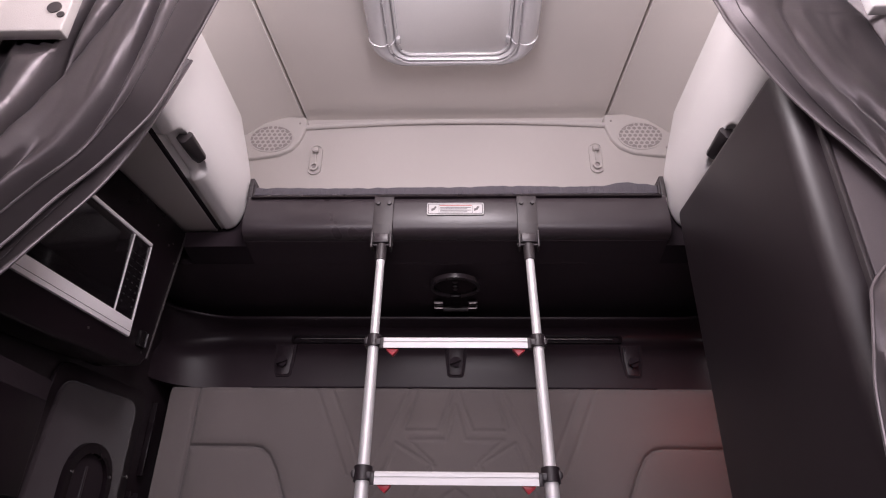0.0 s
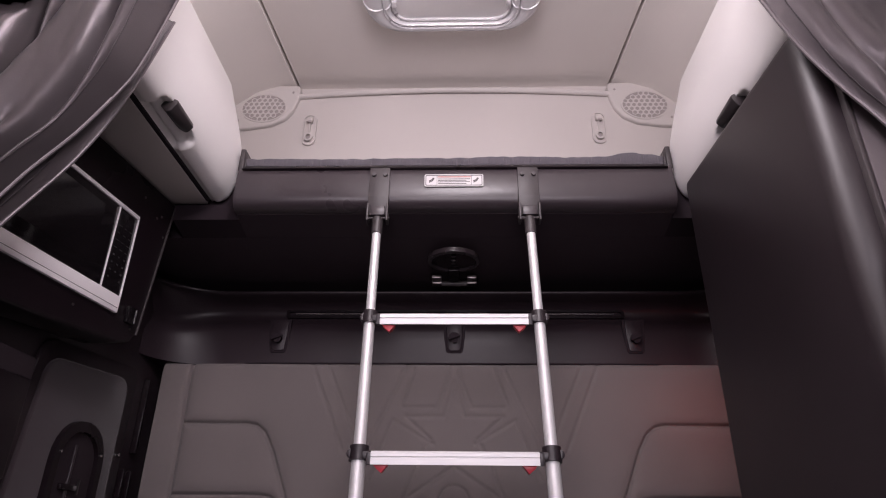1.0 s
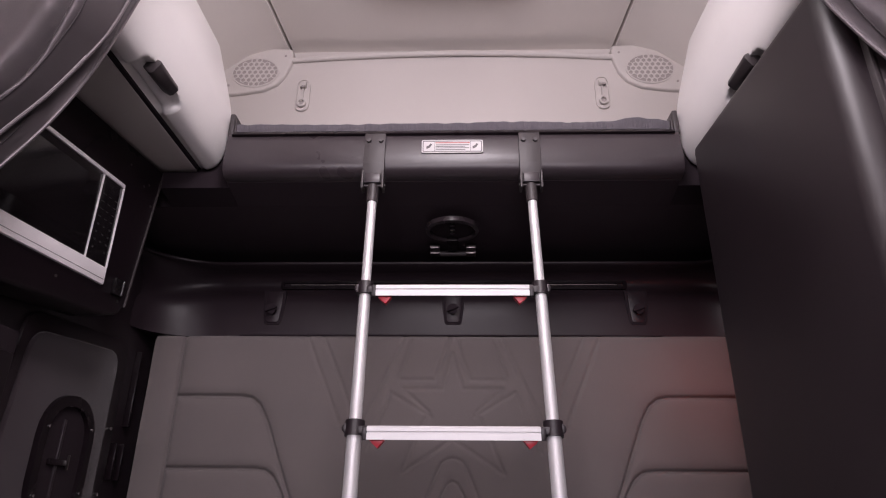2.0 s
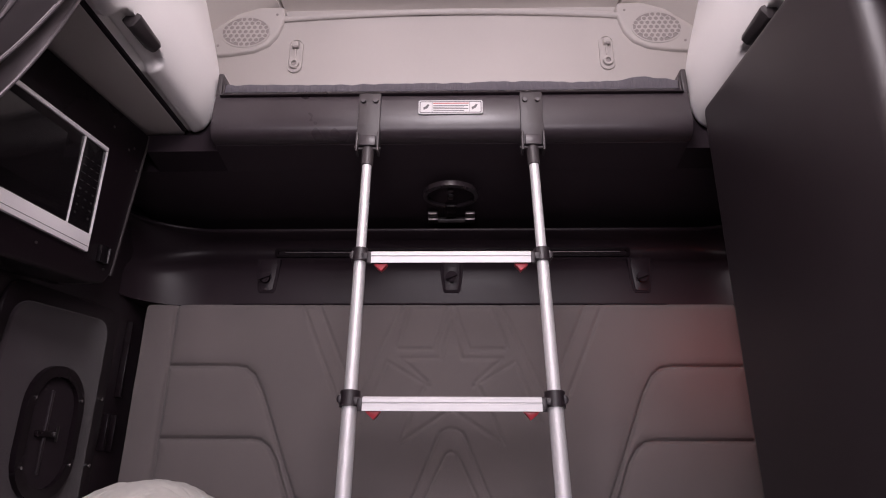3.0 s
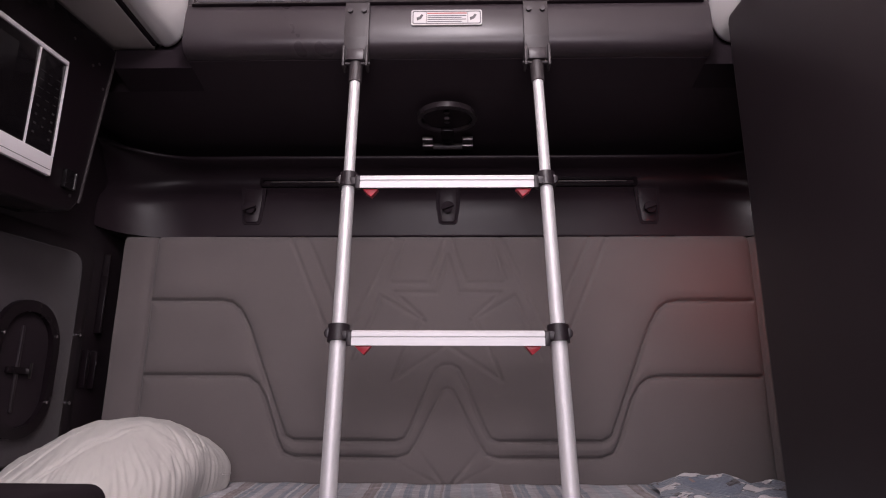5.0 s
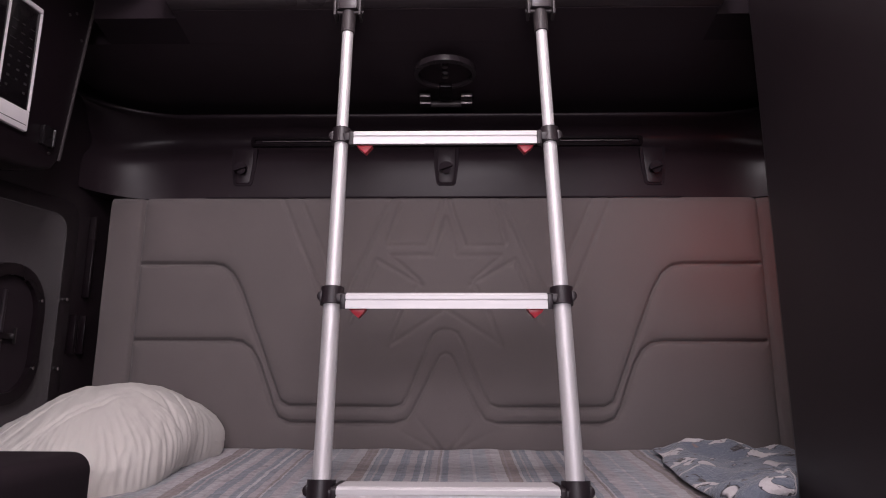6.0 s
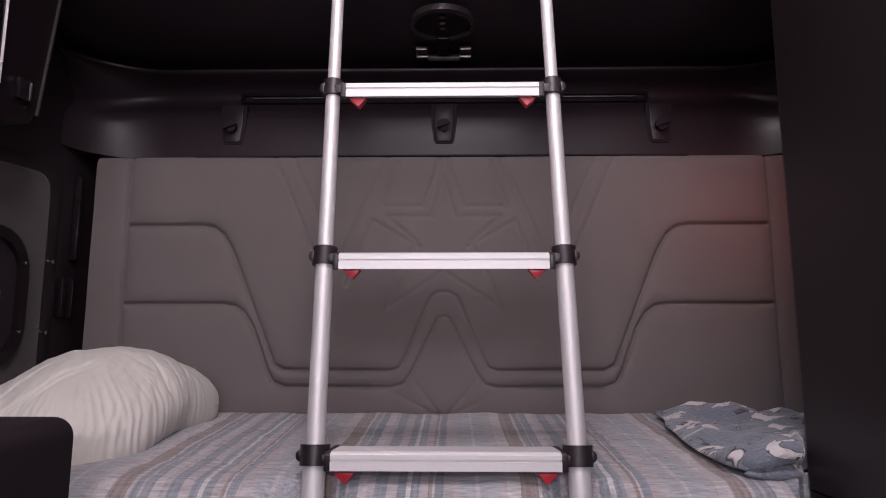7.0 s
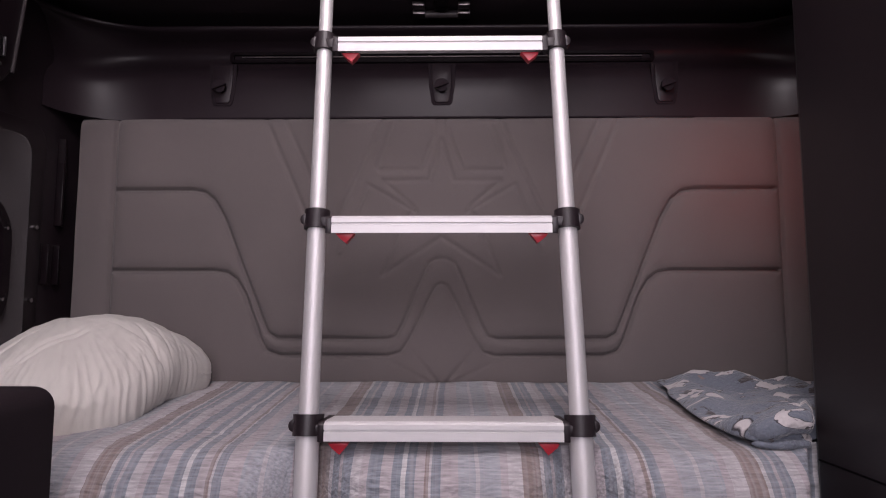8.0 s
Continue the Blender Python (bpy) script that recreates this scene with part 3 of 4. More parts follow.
part("lip_bead", prism([(1.530, 1.971), (1.537, 1.966), (1.567, 1.993), (1.559, 1.998)], "x", -0.672, 0.606, 0.002), black_gloss, bunk)
part("tray", prism([(1.6890, 1.8155)] + under_line[3:] + [(2.098, 1.95), (1.689, 1.95)], "x", XL + 0.004, XR - 0.004), bunk_under, bunk, angle=50)
under = thing("bunk_mattress", (XC, 1.8, 1.95), "thin grey fabric bunk mattress with a puckered edge", "mattress")
rows = []
for i in range(121):
    x = -0.690 + 1.318 * i / 120
    w = 0.005 * noise.noise((x * 4, 1, 0)) + 0.0016 * noise.noise((x * 60, 2, 0)) * smoothstep(0.1, -0.6, x) + 0.014 * math.exp(-((x - 0.52) / 0.05) ** 2) + 0.003 * smoothstep(-0.3, 0.4, x)
    h = 2.003 + w
    f = 1.555 + 0.006 * noise.noise((x * 30, 5, 0))
    rows.append([(x, f + 0.01, 1.936), (x, f, 1.942), (x, f - 0.003, 1.965), (x, f - 0.004, h - 0.012), (x, f + 0.006, h - 0.003), (x, f + 0.03, h), (x, 1.75, h + 0.01), (x, 2.05, h), (x, 2.06, 1.936)])
part("cover", loft(rows, closed=True, caps=True), bunk_fabric, under, angle=70)
cord = []
for i in range(121):
    x = -0.688 + 1.314 * i / 120
    cord.append((x, 1.5485 + 0.004 * noise.noise((x * 30, 5, 0)), 1.955 + 0.0015 * noise.noise((x * 60, 7, 0))))
part("piping", sweep(cord, 0.0042), bunk_fabric, under, "corded lower edge")
under.location += Vector((0, 0.037, 0.048))
for x in (-0.694, 0.628):
    br = thing("bunk_end_bracket", (x, 1.57, 1.97), "dark grey plastic end bracket at the bunk mattress", "bracket", "bunk end brackets")
    part("plate", box((x - 0.008, 1.535, 1.966), (x + 0.008, 1.60, 2.045), 0.004), bracket_paint, br)
    part("cheek", box((x - 0.012, 1.545, 1.972), (x + 0.012, 1.560, 2.030), 0.003), bunk_plastic, br)
    br.location += Vector((0, 0.037, 0.026))

latch = thing("bunk_latch", (XC, 1.85, 1.786), "black folding ring handle on a steel hinge under the bunk", "latch")
part("ring_pull", ring(ellipse(XC, 1.783, 0.083, 0.084), ellipse(XC, 1.788, 0.072, 0.070), "z", 1.772, 1.787), bunk_plastic, latch, "oval black pull ring")
part("cup", prism(ellipse(XC, 1.788, 0.069, 0.067), "z", 1.781, 1.788), deep_black, latch)
part("stem", box((XC - 0.018, 1.845, 1.768), (XC + 0.018, 1.935, 1.784), 0.003), black_gloss, latch)
part("barrel", tube((XC - 0.045, 1.965, 1.772), (XC + 0.045, 1.965, 1.772), 0.010, seg=16), bracket_paint, latch, "steel hinge barrel")
for sx in (-1, 1):
    part("hinge_leaf", box((XC + sx * 0.060 - 0.017, 1.948, 1.766), (XC + sx * 0.060 + 0.017, 1.982, 1.780), 0.002), steel_dark, latch)
    part("hinge_leaf", box((XC + sx * 0.060 - 0.016, 1.910, 1.770), (XC + sx * 0.060 + 0.016, 1.934, 1.782), 0.002), steel_dark, latch)
for y in (1.745, 1.775, 1.802):
    part("screw", tube((XC, y, 1.783), (XC, y, 1.774), 0.008, seg=12), chrome if y == 1.775 else steel_dark, latch)

label = thing("warning_label", (XC, 1.49, 1.90), "white warning label with a red head on the bunk face", "label")
part("sheet", prism(rounded(-0.030, 1.9035, 0.174, 0.042, 0.005, 3), "y", 1.4885, 1.4935), label_white, label)
part("border", ring(rounded(-0.030, 1.9035, 0.168, 0.036, 0.004, 3), rounded(-0.030, 1.9035, 0.1635, 0.0315, 0.003, 3), "y", 1.4880, 1.4886), label_grey, label)
part("red_bar", box((-0.078, 1.4878, 1.9135), (0.020, 1.4886, 1.9165)), label_red, label, "red heading bar")
for i, z in enumerate((1.908, 1.903, 1.898, 1.892)):
    part("text_bar", box((-0.077, 1.4878, z - 0.0010), (0.018 - 0.011 * (i % 2), 1.4886, z + 0.0010)), label_grey, label)
for cx in (-0.095, 0.036):
    part("divider", box((cx + (0.0145 if cx < 0 else -0.0145), 1.4878, 1.888), (cx + (0.0155 if cx < 0 else -0.0135), 1.4886, 1.919)), label_grey, label)
    part("pictogram", prism([(cx - 0.008, 1.895), (cx + 0.002, 1.900), (cx + 0.008, 1.910), (cx + 0.003, 1.913), (cx - 0.002, 1.906), (cx - 0.009, 1.903)], "y", 1.4878, 1.4886), label_grey, label)
label.location += Vector((0, 0.0372, 0.019))


# ---- telescopic ladder ----
def rail_y(z):
    return 1.535 + 0.1343 * (z - 1.800)




def rail_x(k, z):
    """Middle of the rail k at a height; the rails part slightly towards the floor."""
    return (-0.2502 + 0.0057 * (1.8 - z), 0.1877 + 0.0173 * (1.8 - z))[k]


HANGERS = (-0.250, 0.188)
STEPS = (1.482, 1.1352, 0.7858)
RADII = (0.0125, 0.0145, 0.0165, 0.0195)
ladder = thing("bunk_ladder", (XC, rail_y(0), 0), "aluminium telescopic bunk ladder with black collars, leaning from the bunk", "ladder")
ends = (1.760,) + STEPS + (0.03,)
for k, hx in enumerate(HANGERS):
    for r, hi, lo in zip(RADII, ends, ends[1:]):
        part("rail_tube", tube((rail_x(k, lo), rail_y(lo), lo), (rail_x(k, hi), rail_y(hi), hi), r, seg=32), rail_metal, ladder, "brushed aluminium tube")
    part("foot", tube((rail_x(k, 0.0), rail_y(0.0), 0.0), (rail_x(k, 0.05), rail_y(0.05), 0.05), 0.024, seg=24), black_plastic, ladder, "black rubber foot")
    part("top_cap", tube((rail_x(k, 1.745), rail_y(1.745), 1.745), (rail_x(k, 1.806), rail_y(1.806), 1.806), 0.0155, 0.0165, seg=24), bracket_paint, ladder, "dark grey end cap")
    plate = prism([(1.5225, 1.965), (1.5285, 1.966), (1.5275, 1.900), (1.529, 1.866), (1.531, 1.806), (1.524, 1.806), (1.5180, 1.866), (1.5205, 1.900)], "x", hx - 0.030, hx + 0.030, 0.0015)
    bracket = part("bracket", plate, bracket_paint, ladder, "dark painted steel hinge bracket")
    for dx in (-0.017, 0.017):
        part("bolt", tube((hx + dx, 1.524, 1.940), (hx + dx, 1.516, 1.940), 0.0075, 0.0060, seg=12), bunk_plastic, bracket)
    for dx in (-0.028, 0.028):
        part("ear", box((hx + dx - 0.003, 1.508, 1.782), (hx + dx + 0.003, 1.544, 1.838), 0.002), bracket_paint, bracket)
    part("pin", tube((hx - 0.034, 1.528, 1.798), (hx + 0.034, 1.528, 1.798), 0.0045, seg=12), bracket_paint, bracket, "dark hinge pin")
    part("yoke", box((hx - 0.021, 1.514, 1.802), (hx + 0.021, 1.530, 1.832), 0.003), bunk_plastic, bracket)
for n, z in enumerate(STEPS):
    y = rail_y(z)
    top = z + (0.0, 0.0, 0.0065)[n]
    a, b = rail_x(0, z) + 0.0268 + 0.0006 * n, rail_x(1, z) - 0.0268 - 0.0006 * n
    prof = [(y - 0.033, top - 0.027), (y - 0.033, top - 0.0125), (y - 0.0295, top - 0.0115), (y - 0.0295, top - 0.0095), (y - 0.033, top - 0.0085), (y - 0.033, top - 0.001), (y - 0.029, top + 0.002),
            (y + 0.030, top + 0.002), (y + 0.030, top - 0.006), (y + 0.002, top - 0.006), (y - 0.0305, top - 0.027)]
    rung = part("rung", prism(prof, "x", a, b), aluminium, ladder, "brushed aluminium rung", angle=25)
    part("tread", box((a + 0.004, y - 0.026, top + 0.0015), (b - 0.004, y + 0.029, top + 0.0038), 0.0008, 1), tread_metal, rung, "matt ribbed tread")
    for sx, x, e in ((-1, rail_x(0, z), a), (1, rail_x(1, z), b)):
        r = RADII[n + 1] + 0.006
        bm = tube((x, rail_y(z - 0.017), z - 0.017), (x, rail_y(z + 0.017), z + 0.017), r, seg=28)
        bm = box((min(x, e) + 0.004, y - 0.020, z - 0.014), (max(x, e) + 0.001 * sx, y + 0.022, z + 0.004), 0.003, 2, bm)
        collar = part("collar", bm, black_plastic, rung, "black plastic collar")
        nub = prism([(x + sx * (r - 0.006), z - 0.013), (x + sx * (r + 0.004), z - 0.007), (x + sx * (r + 0.006), z), (x + sx * (r + 0.004), z + 0.007), (x + sx * (r - 0.006), z + 0.013)], "y", y - 0.013, y + 0.013, 0.003)
        cap = [(y - 0.0340, top - 0.0278), (y - 0.0340, top - 0.001), (y - 0.0295, top + 0.0032), (y + 0.031, top + 0.0048), (y + 0.031, top - 0.008), (y + 0.004, top - 0.009), (y - 0.029, top - 0.0278)]
        bm = prism(cap, "x", min(e + sx * 0.006, e - sx * 0.004), max(e + sx * 0.006, e - sx * 0.004), 0.001)
        for v in bm.verts:
            v.co.x -= sx * 0.10 * (v.co.y - y + 0.034)
        part("end_cap", bm, black_plastic, rung, "black plastic end cap")
        part("release_nub", nub, black_plastic, rung)
        cx = e - sx * 0.026
        tab = [(cx - 0.017, z - 0.026), (cx + 0.017, z - 0.026), (cx + 0.012, z - 0.033), (cx - sx * 0.002, z - 0.044), (cx - 0.010, z - 0.034)]
        part("latch_tab", prism(tab, "y", y - 0.022, y - 0.004, 0.001), red_plastic, rung, "red plastic latch tab")


def curve(points, n):
    """Evenly spaced points on a smooth line through the given ones."""
    p = [Vector(q) for q in points]
    fine = []
    for i in range(len(p) - 1):
        a, b, c, d = p[max(0, i - 1)], p[i], p[i + 1], p[min(len(p) - 1, i + 2)]
        for k in range(20):
            t = k / 20
            fine.append(0.5 * (2 * b + (c - a) * t + (2 * a - 5 * b + 4 * c - d) * t * t + (3 * b - a - 3 * c + d) * t ** 3))
    fine.append(p[-1])
    return [fine[round(i * (len(fine) - 1) / (n - 1))] for i in range(n)]


# ---- upper cabinets ----
def upper_cabinet(side):
    """side -1: over the microwave; 1: over the wardrobe."""
    def X(x):
        return x if side < 0 else mirror(x)
    floor_z = 1.892 if side < 0 else 2.012
    c = thing("upper_cabinet", (X(-0.9), 1.3, floor_z), "white overhead cabinet with a closed bulging door" if side < 0 else "white overhead cabinet standing over the dark wardrobe", "cabinet", "overhead cabinets")
    near, far = (0.985 if side < 0 else 0.875), 1.618
    wall = XL + 0.003 if side < 0 else XL + 0.003
    body = [(-0.791, floor_z), (-0.791, 1.93), (-0.782, 2.06), (-0.795, 2.16), (-0.846, 2.375), (-0.88, 2.40), (wall, 2.43), (wall, floor_z)]
    part("body", prism([(X(x), z) for x, z in body], "y", near, far - 0.006, 0.004), shell_beige, c)
    # door: a bulging leaf with a scooped hand hold below the handle
    face = curve([(-0.772, 1.897), (-0.752, 1.900), (-0.732, 1.914), (-0.719, 1.942), (-0.712, 1.985), (-0.711, 2.04), (-0.716, 2.10), (-0.738, 2.185), (-0.772, 2.30), (-0.796, 2.382)], 60)
    rows = []
    for k in range(111):
        y = near + (far - near) * k / 110
        rim = 0.014 * (1 - math.sqrt(max(0.0, 1 - max(0.0, 1 - (far - y) / 0.016) ** 2)))
        row = []
        for n, p in enumerate(face):
            q, o = face[min(n + 1, 59)], face[max(n - 1, 0)]
            nrm = Vector(((q - o).y, -(q - o).x)).normalized()
            reach = ((y - 1.225) / 0.098) ** 4 + ((p.y - 1.905) / 0.027) ** 4
            inward = rim + 0.020 * smoothstep(1.15, 0.45, reach) + 0.010 * max(0.0, 1 - n / 3) * 0.6 + 0.010 * max(0.0, 1 - (59 - n) / 3) * 0.6
            row.append((X(p.x - nrm.x * inward), y, p.y - nrm.y * inward))
        row += [(X(-0.842), y, 2.376), (X(-0.782), y, 2.15), (X(-0.766), y, 2.04), (X(-0.782), y, 1.99), (X(-0.782), y, 1.904)]
        rows.append(row)
    leaf = part("door", loft(rows, closed=True, caps=True), cabinet_white, c, "white door with rounded edges", angle=50)
    part("shadow_gap", box((min(X(-0.796), X(-0.782)), near + 0.01, 1.8950), (max(X(-0.796), X(-0.782)), far - 0.02, 1.912)), deep_black, c)
    grip = [(-0.752, 1.922), (-0.733, 1.903), (-0.722, 1.906), (-0.7095, 1.926), (-0.7095, 1.938), (-0.725, 1.945), (-0.745, 1.942)]
    bm = prism([(X(x), z) for x, z in grip], "y", 1.164, 1.276, 0.004)
    for v in bm.verts:
        # the lower front lip runs out to a point at the far end
        far_end = smoothstep(1.235, 1.276, v.co.y)
        v.co.z += far_end * 0.014 * smoothstep(1.935, 1.905, v.co.z)
        v.co.y += 0.012 * smoothstep(1.915, 1.94, v.co.z) * far_end * -1
    part("handle", bm, bracket_paint, leaf, "dark grey moulded handle")
    return c


upper_cabinet(-1)
upper_cabinet(1)


# ---- microwave and its tower ----
TURN = Matrix.Translation((-0.905, 1.46, 0)) @ Matrix.Rotation(radians(-6.8), 4, 'Z') @ Matrix.Translation((0.905, -1.46, 0))


def turned(bm):
    bmesh.ops.transform(bm, matrix=TURN, verts=bm.verts)
    return bm


tower = thing("microwave_tower", (-0.98, 1.3, 1.38), "glossy black plastic housing round a microwave", "cabinet")
face = [(0.95, 1.385), (1.20, 1.392), (1.48, 1.412), (1.536, 1.428), (1.556, 1.458), (1.609, 1.886), (0.95, 1.886)]
part("housing", turned(prism(face, "x", -1.005, -0.905, 0.008, seg=3)), black_gloss, tower)
part("edge_bead", turned(prism([(1.549, 1.452), (1.556, 1.452), (1.609, 1.884), (1.602, 1.884)], "x", -0.907, -0.9015, 0.002)), bracket_paint, tower)
part("clip", turned(box((-0.909, 1.490, 1.470), (-0.893, 1.522, 1.515), 0.003)), glass_black, tower)
part("clip_edge", turned(box((-0.894, 1.518, 1.474), (-0.8915, 1.521, 1.512))), chrome, tower, "shiny clip edge")
for y, z in ((1.530, 1.80), (1.550, 1.815), (1.575, 1.76), (1.522, 1.46), (1.30, 1.450), (1.46, 1.83)):
    part("screw", turned(tube((-0.906, y, z), (-0.9030, y, z), 0.0035, seg=10)), steel_dark, tower)

mw = thing("microwave_oven", (-0.93, 1.22, 1.477), "silver-edged microwave oven with a black glass door", "microwave")
part("body", turned(box((-1.0, 0.962, 1.477), (-0.903, 1.449, 1.760), 0.003)), black_plastic, mw)
door = part("door", turned(box((-0.905, 0.968, 1.525), (-0.8985, 1.3635, 1.748), 0.002)), glass_black, mw, "black glass door")
part("window_mesh", turned(box((-0.8990, 1.02, 1.565), (-0.8980, 1.31, 1.725))), glass_black, door)
part("bottom_strip", turned(box((-0.906, 0.964, 1.479), (-0.8955, 1.4480, 1.5235), 0.003)), silver_trim, mw, "wide silver lower strip")
part("strip_line", turned(box((-0.8958, 0.968, 1.491), (-0.8950, 1.442, 1.4922))), label_grey, mw)
part("top_strip", turned(box((-0.906, 0.964, 1.7485), (-0.8960, 1.4480, 1.7600), 0.002)), silver_trim, mw, "silver upper strip")
part("edge_strip", turned(box((-0.906, 1.4435, 1.5235), (-0.8960, 1.4480, 1.7485), 0.001)), silver_trim, mw)
part("door_edge", turned(box((-0.906, 1.3640, 1.5235), (-0.8965, 1.3675, 1.7485), 0.001)), silver_trim, mw)
panel = part("control_panel", turned(box((-0.905, 1.3680, 1.525), (-0.8985, 1.4430, 1.748), 0.001)), glass_black, mw, "black keypad panel")
for i in range(8):
    for j in range(3):
        y, z = 1.383 + 0.0225 * j, 1.700 - 0.0205 * i
        w, h = (0.0050 + 0.002 * ((i * 3 + j) % 3 == 0), 0.0018) if i in (0, 1, 2, 3) else (0.0036, 0.0046 - 0.001 * (j % 2))
        if i == 7 and j == 1:
            continue
        part("key", turned(box((-0.8986, y - w, z - h / 2), (-0.8978, y + w * (0.6 if (i + j) % 2 else 1), z + h / 2))), key_print, panel)


# ---- side wall beside the lower bed ----
hatch = thing("luggage_hatch", (XL, 1.67, 0.88), "grey fabric padded hatch in the black side wall", "hatch")
part("surround", prism(round_poly([(1.41, 1.41), (1.895, 1.445), (1.895, 0.82), (1.36, 0.82)], 0.06), "x", XL - 0.002, XL + 0.010, 0.004), black_plastic, hatch)
part("pad", prism(round_poly([(1.436, 1.366), (1.832, 1.400), (1.836, 0.855), (1.385, 0.855)], 0.06), "x", XL - 0.002, XL + 0.020, 0.006, seg=3), pad_grey, hatch, "grey fabric pad")
pull = part("pull_bezel", ring(rounded(1.642, 1.076, 0.232, 0.320, 0.105), rounded(1.642, 1.076, 0.178, 0.266, 0.08), "x", XL + 0.016, XL + 0.034), black_gloss, hatch, "oval black pull recess")
part("cup", prism(rounded(1.644, 1.076, 0.18, 0.268, 0.082), "x", XL + 0.012, XL + 0.022), deep_black, pull)
part("lever", box((XL + 0.020, 1.590, 1.062), (XL + 0.032, 1.664, 1.078), 0.004), black_gloss, pull)
part("lever_post", box((XL + 0.020, 1.622, 0.975), (XL + 0.028, 1.632, 1.175), 0.003), black_plastic, pull)
part("lever_tip", box((XL + 0.030, 1.662, 1.054), (XL + 0.036, 1.665, 1.090)), steel_dark, pull)
for y, z in ((1.550, 1.150), (1.738, 1.161), (1.550, 0.990), (1.737, 1.000)):
    part("screw", tube((XL + 0.032, y, z), (XL + 0.037, y, z), 0.004, seg=10), chrome, pull)
for y, z in ((1.866, 1.180), (1.862, 1.000)):
    part("screw", tube((XL + 0.010, y, z), (XL + 0.018, y, z), 0.005, seg=12), chrome, hatch)
pillar = thing("wall_rib", (XL, 1.95, 0.8), "black moulded ribs on the side wall", "trim")
part("rib", box((XL - 0.002, 1.955, 1.195), (XL + 0.020, 1.968, 1.43), 0.004), black_gloss, pillar)
part("rib", box((XL - 0.002, 1.914, 1.04), (XL + 0.018, 1.920, 1.145), 0.002), black_gloss, pillar)
part("rib", box((XL - 0.002, 1.958, 1.04), (XL + 0.018, 1.966, 1.145), 0.002), black_gloss, pillar)
shelf = thing("side_locker", (XL, 1.15, 1.0), "black plastic locker on the side wall below the microwave", "locker")
part("body", box((XL - 0.002, 0.96, 0.95), (XL + 0.06, 1.335, 1.33), 0.010), deep_black, shelf)
part("lid", box((XL + 0.055, 0.98, 1.06), (XL + 0.072, 1.315, 1.275), 0.006), black_gloss, shelf)

locker = thing("bedside_cabinet", (-0.81, 1.1, 0), "low black cabinet with rounded corners beside the bed", "cabinet")
part("body", box((XL + 0.002, 0.80, 0.0), (-0.577, 1.248, 0.694), 0.004, 2), deep_black, locker, angle=60)
part("lid", prism(rounded((XL - 0.573) / 2, 0.761, -0.575 - XL - 0.002, 0.210, 0.030), "y", 0.80, 1.25, 0.006), deep_black, locker, "rounded black plastic top", angle=60)
part("toe_notch", box((-0.63, 1.20, 0.30), (-0.574, 1.252, 0.690), 0.003), deep_black, locker)


# ---- wardrobe ----
LEAN = Matrix.Translation((0.597, 1.42, 0)) @ Matrix.Rotation(radians(2.2), 4, 'Z') @ Matrix.Translation((-0.597, -1.42, 0))


def leaned(bm):
    bmesh.ops.transform(bm, matrix=LEAN, verts=bm.verts)
    return bm


SEAM_Z = 0.730
ward = thing("wardrobe", (0.80, 1.13, 0), "tall dark brown vinyl-covered wardrobe with a plain side", "wardrobe")
plan = [(0.955, 0.845), (0.955, 1.42), (0.612, 1.42), (0.601, 1.416), (0.597, 1.405)] + [(0.639 - 0.042 * math.cos(a), 0.887 - 0.042 * math.sin(a)) for a in np.linspace(0, math.pi / 2, 9)]
bm = prism(plan, "z", SEAM_Z + 0.002, 1.85)
bmesh.ops.bevel(bm, geom=[e for e in bm.edges if all(v.co.z > 1.849 for v in e.verts)], offset=0.026, segments=5, affect='EDGES', profile=0.5)
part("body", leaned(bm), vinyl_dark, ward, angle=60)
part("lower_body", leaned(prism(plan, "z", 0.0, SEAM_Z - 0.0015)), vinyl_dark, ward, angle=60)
part("front_strip", leaned(box((0.642, 0.832, 0.72), (0.650, 0.848, 1.80), 0.002)), bracket_paint, ward, "thin edge strip on the front")
# front door: daylight on it is put into the lighter vinyl colour
part("door", leaned(box((0.655, 0.836, 0.72), (0.925, 0.848, 1.81), 0.004)), vinyl_front_lit, ward)

lampb = thing("courtesy_lamp", (0.81, 1.43, 1.40), "small red courtesy lamp on the back of the wardrobe", "lamp")
part("housing", box((0.76, 1.424, 1.365), (0.86, 1.440, 1.435), 0.005), black_plastic, lampb)
part("lens", box((0.775, 1.436, 1.380), (0.845, 1.447, 1.420), 0.003), red_lens, lampb, "red lens")


# ---- lower bed ----
def bed_z(y):
    return 0.790 - 0.080 * (1.98 - y)


BED_R = XR - 0.012
base = thing("bed_base", (XC, 1.7, 0), "black bed base under the mattress", "bed")
part("box", box((XL + 0.004, 1.465, 0.0), (BED_R, 2.0, 0.43), 0.010), black_plastic, base)
mat_bed = thing("mattress", (XC, 1.7, 0.43), "white mattress under a striped quilt", "mattress")
part("core", prism([(1.440, 0.435), (1.440, 0.62), (1.444, 0.66), (1.475, bed_z(1.475) - 0.026), (1.54, bed_z(1.54) - 0.018), (1.975, bed_z(1.975) - 0.012), (1.975, 0.435)], "x", XL + 0.006, BED_R, 0.012), cotton_white, mat_bed)

def bed_surface(y):
    """Height of the quilt with its broad, soft front edge."""
    return bed_z(y) - (0.028 * ((1.400 - y) / 0.055) ** 2 if y < 1.400 else 0.0)


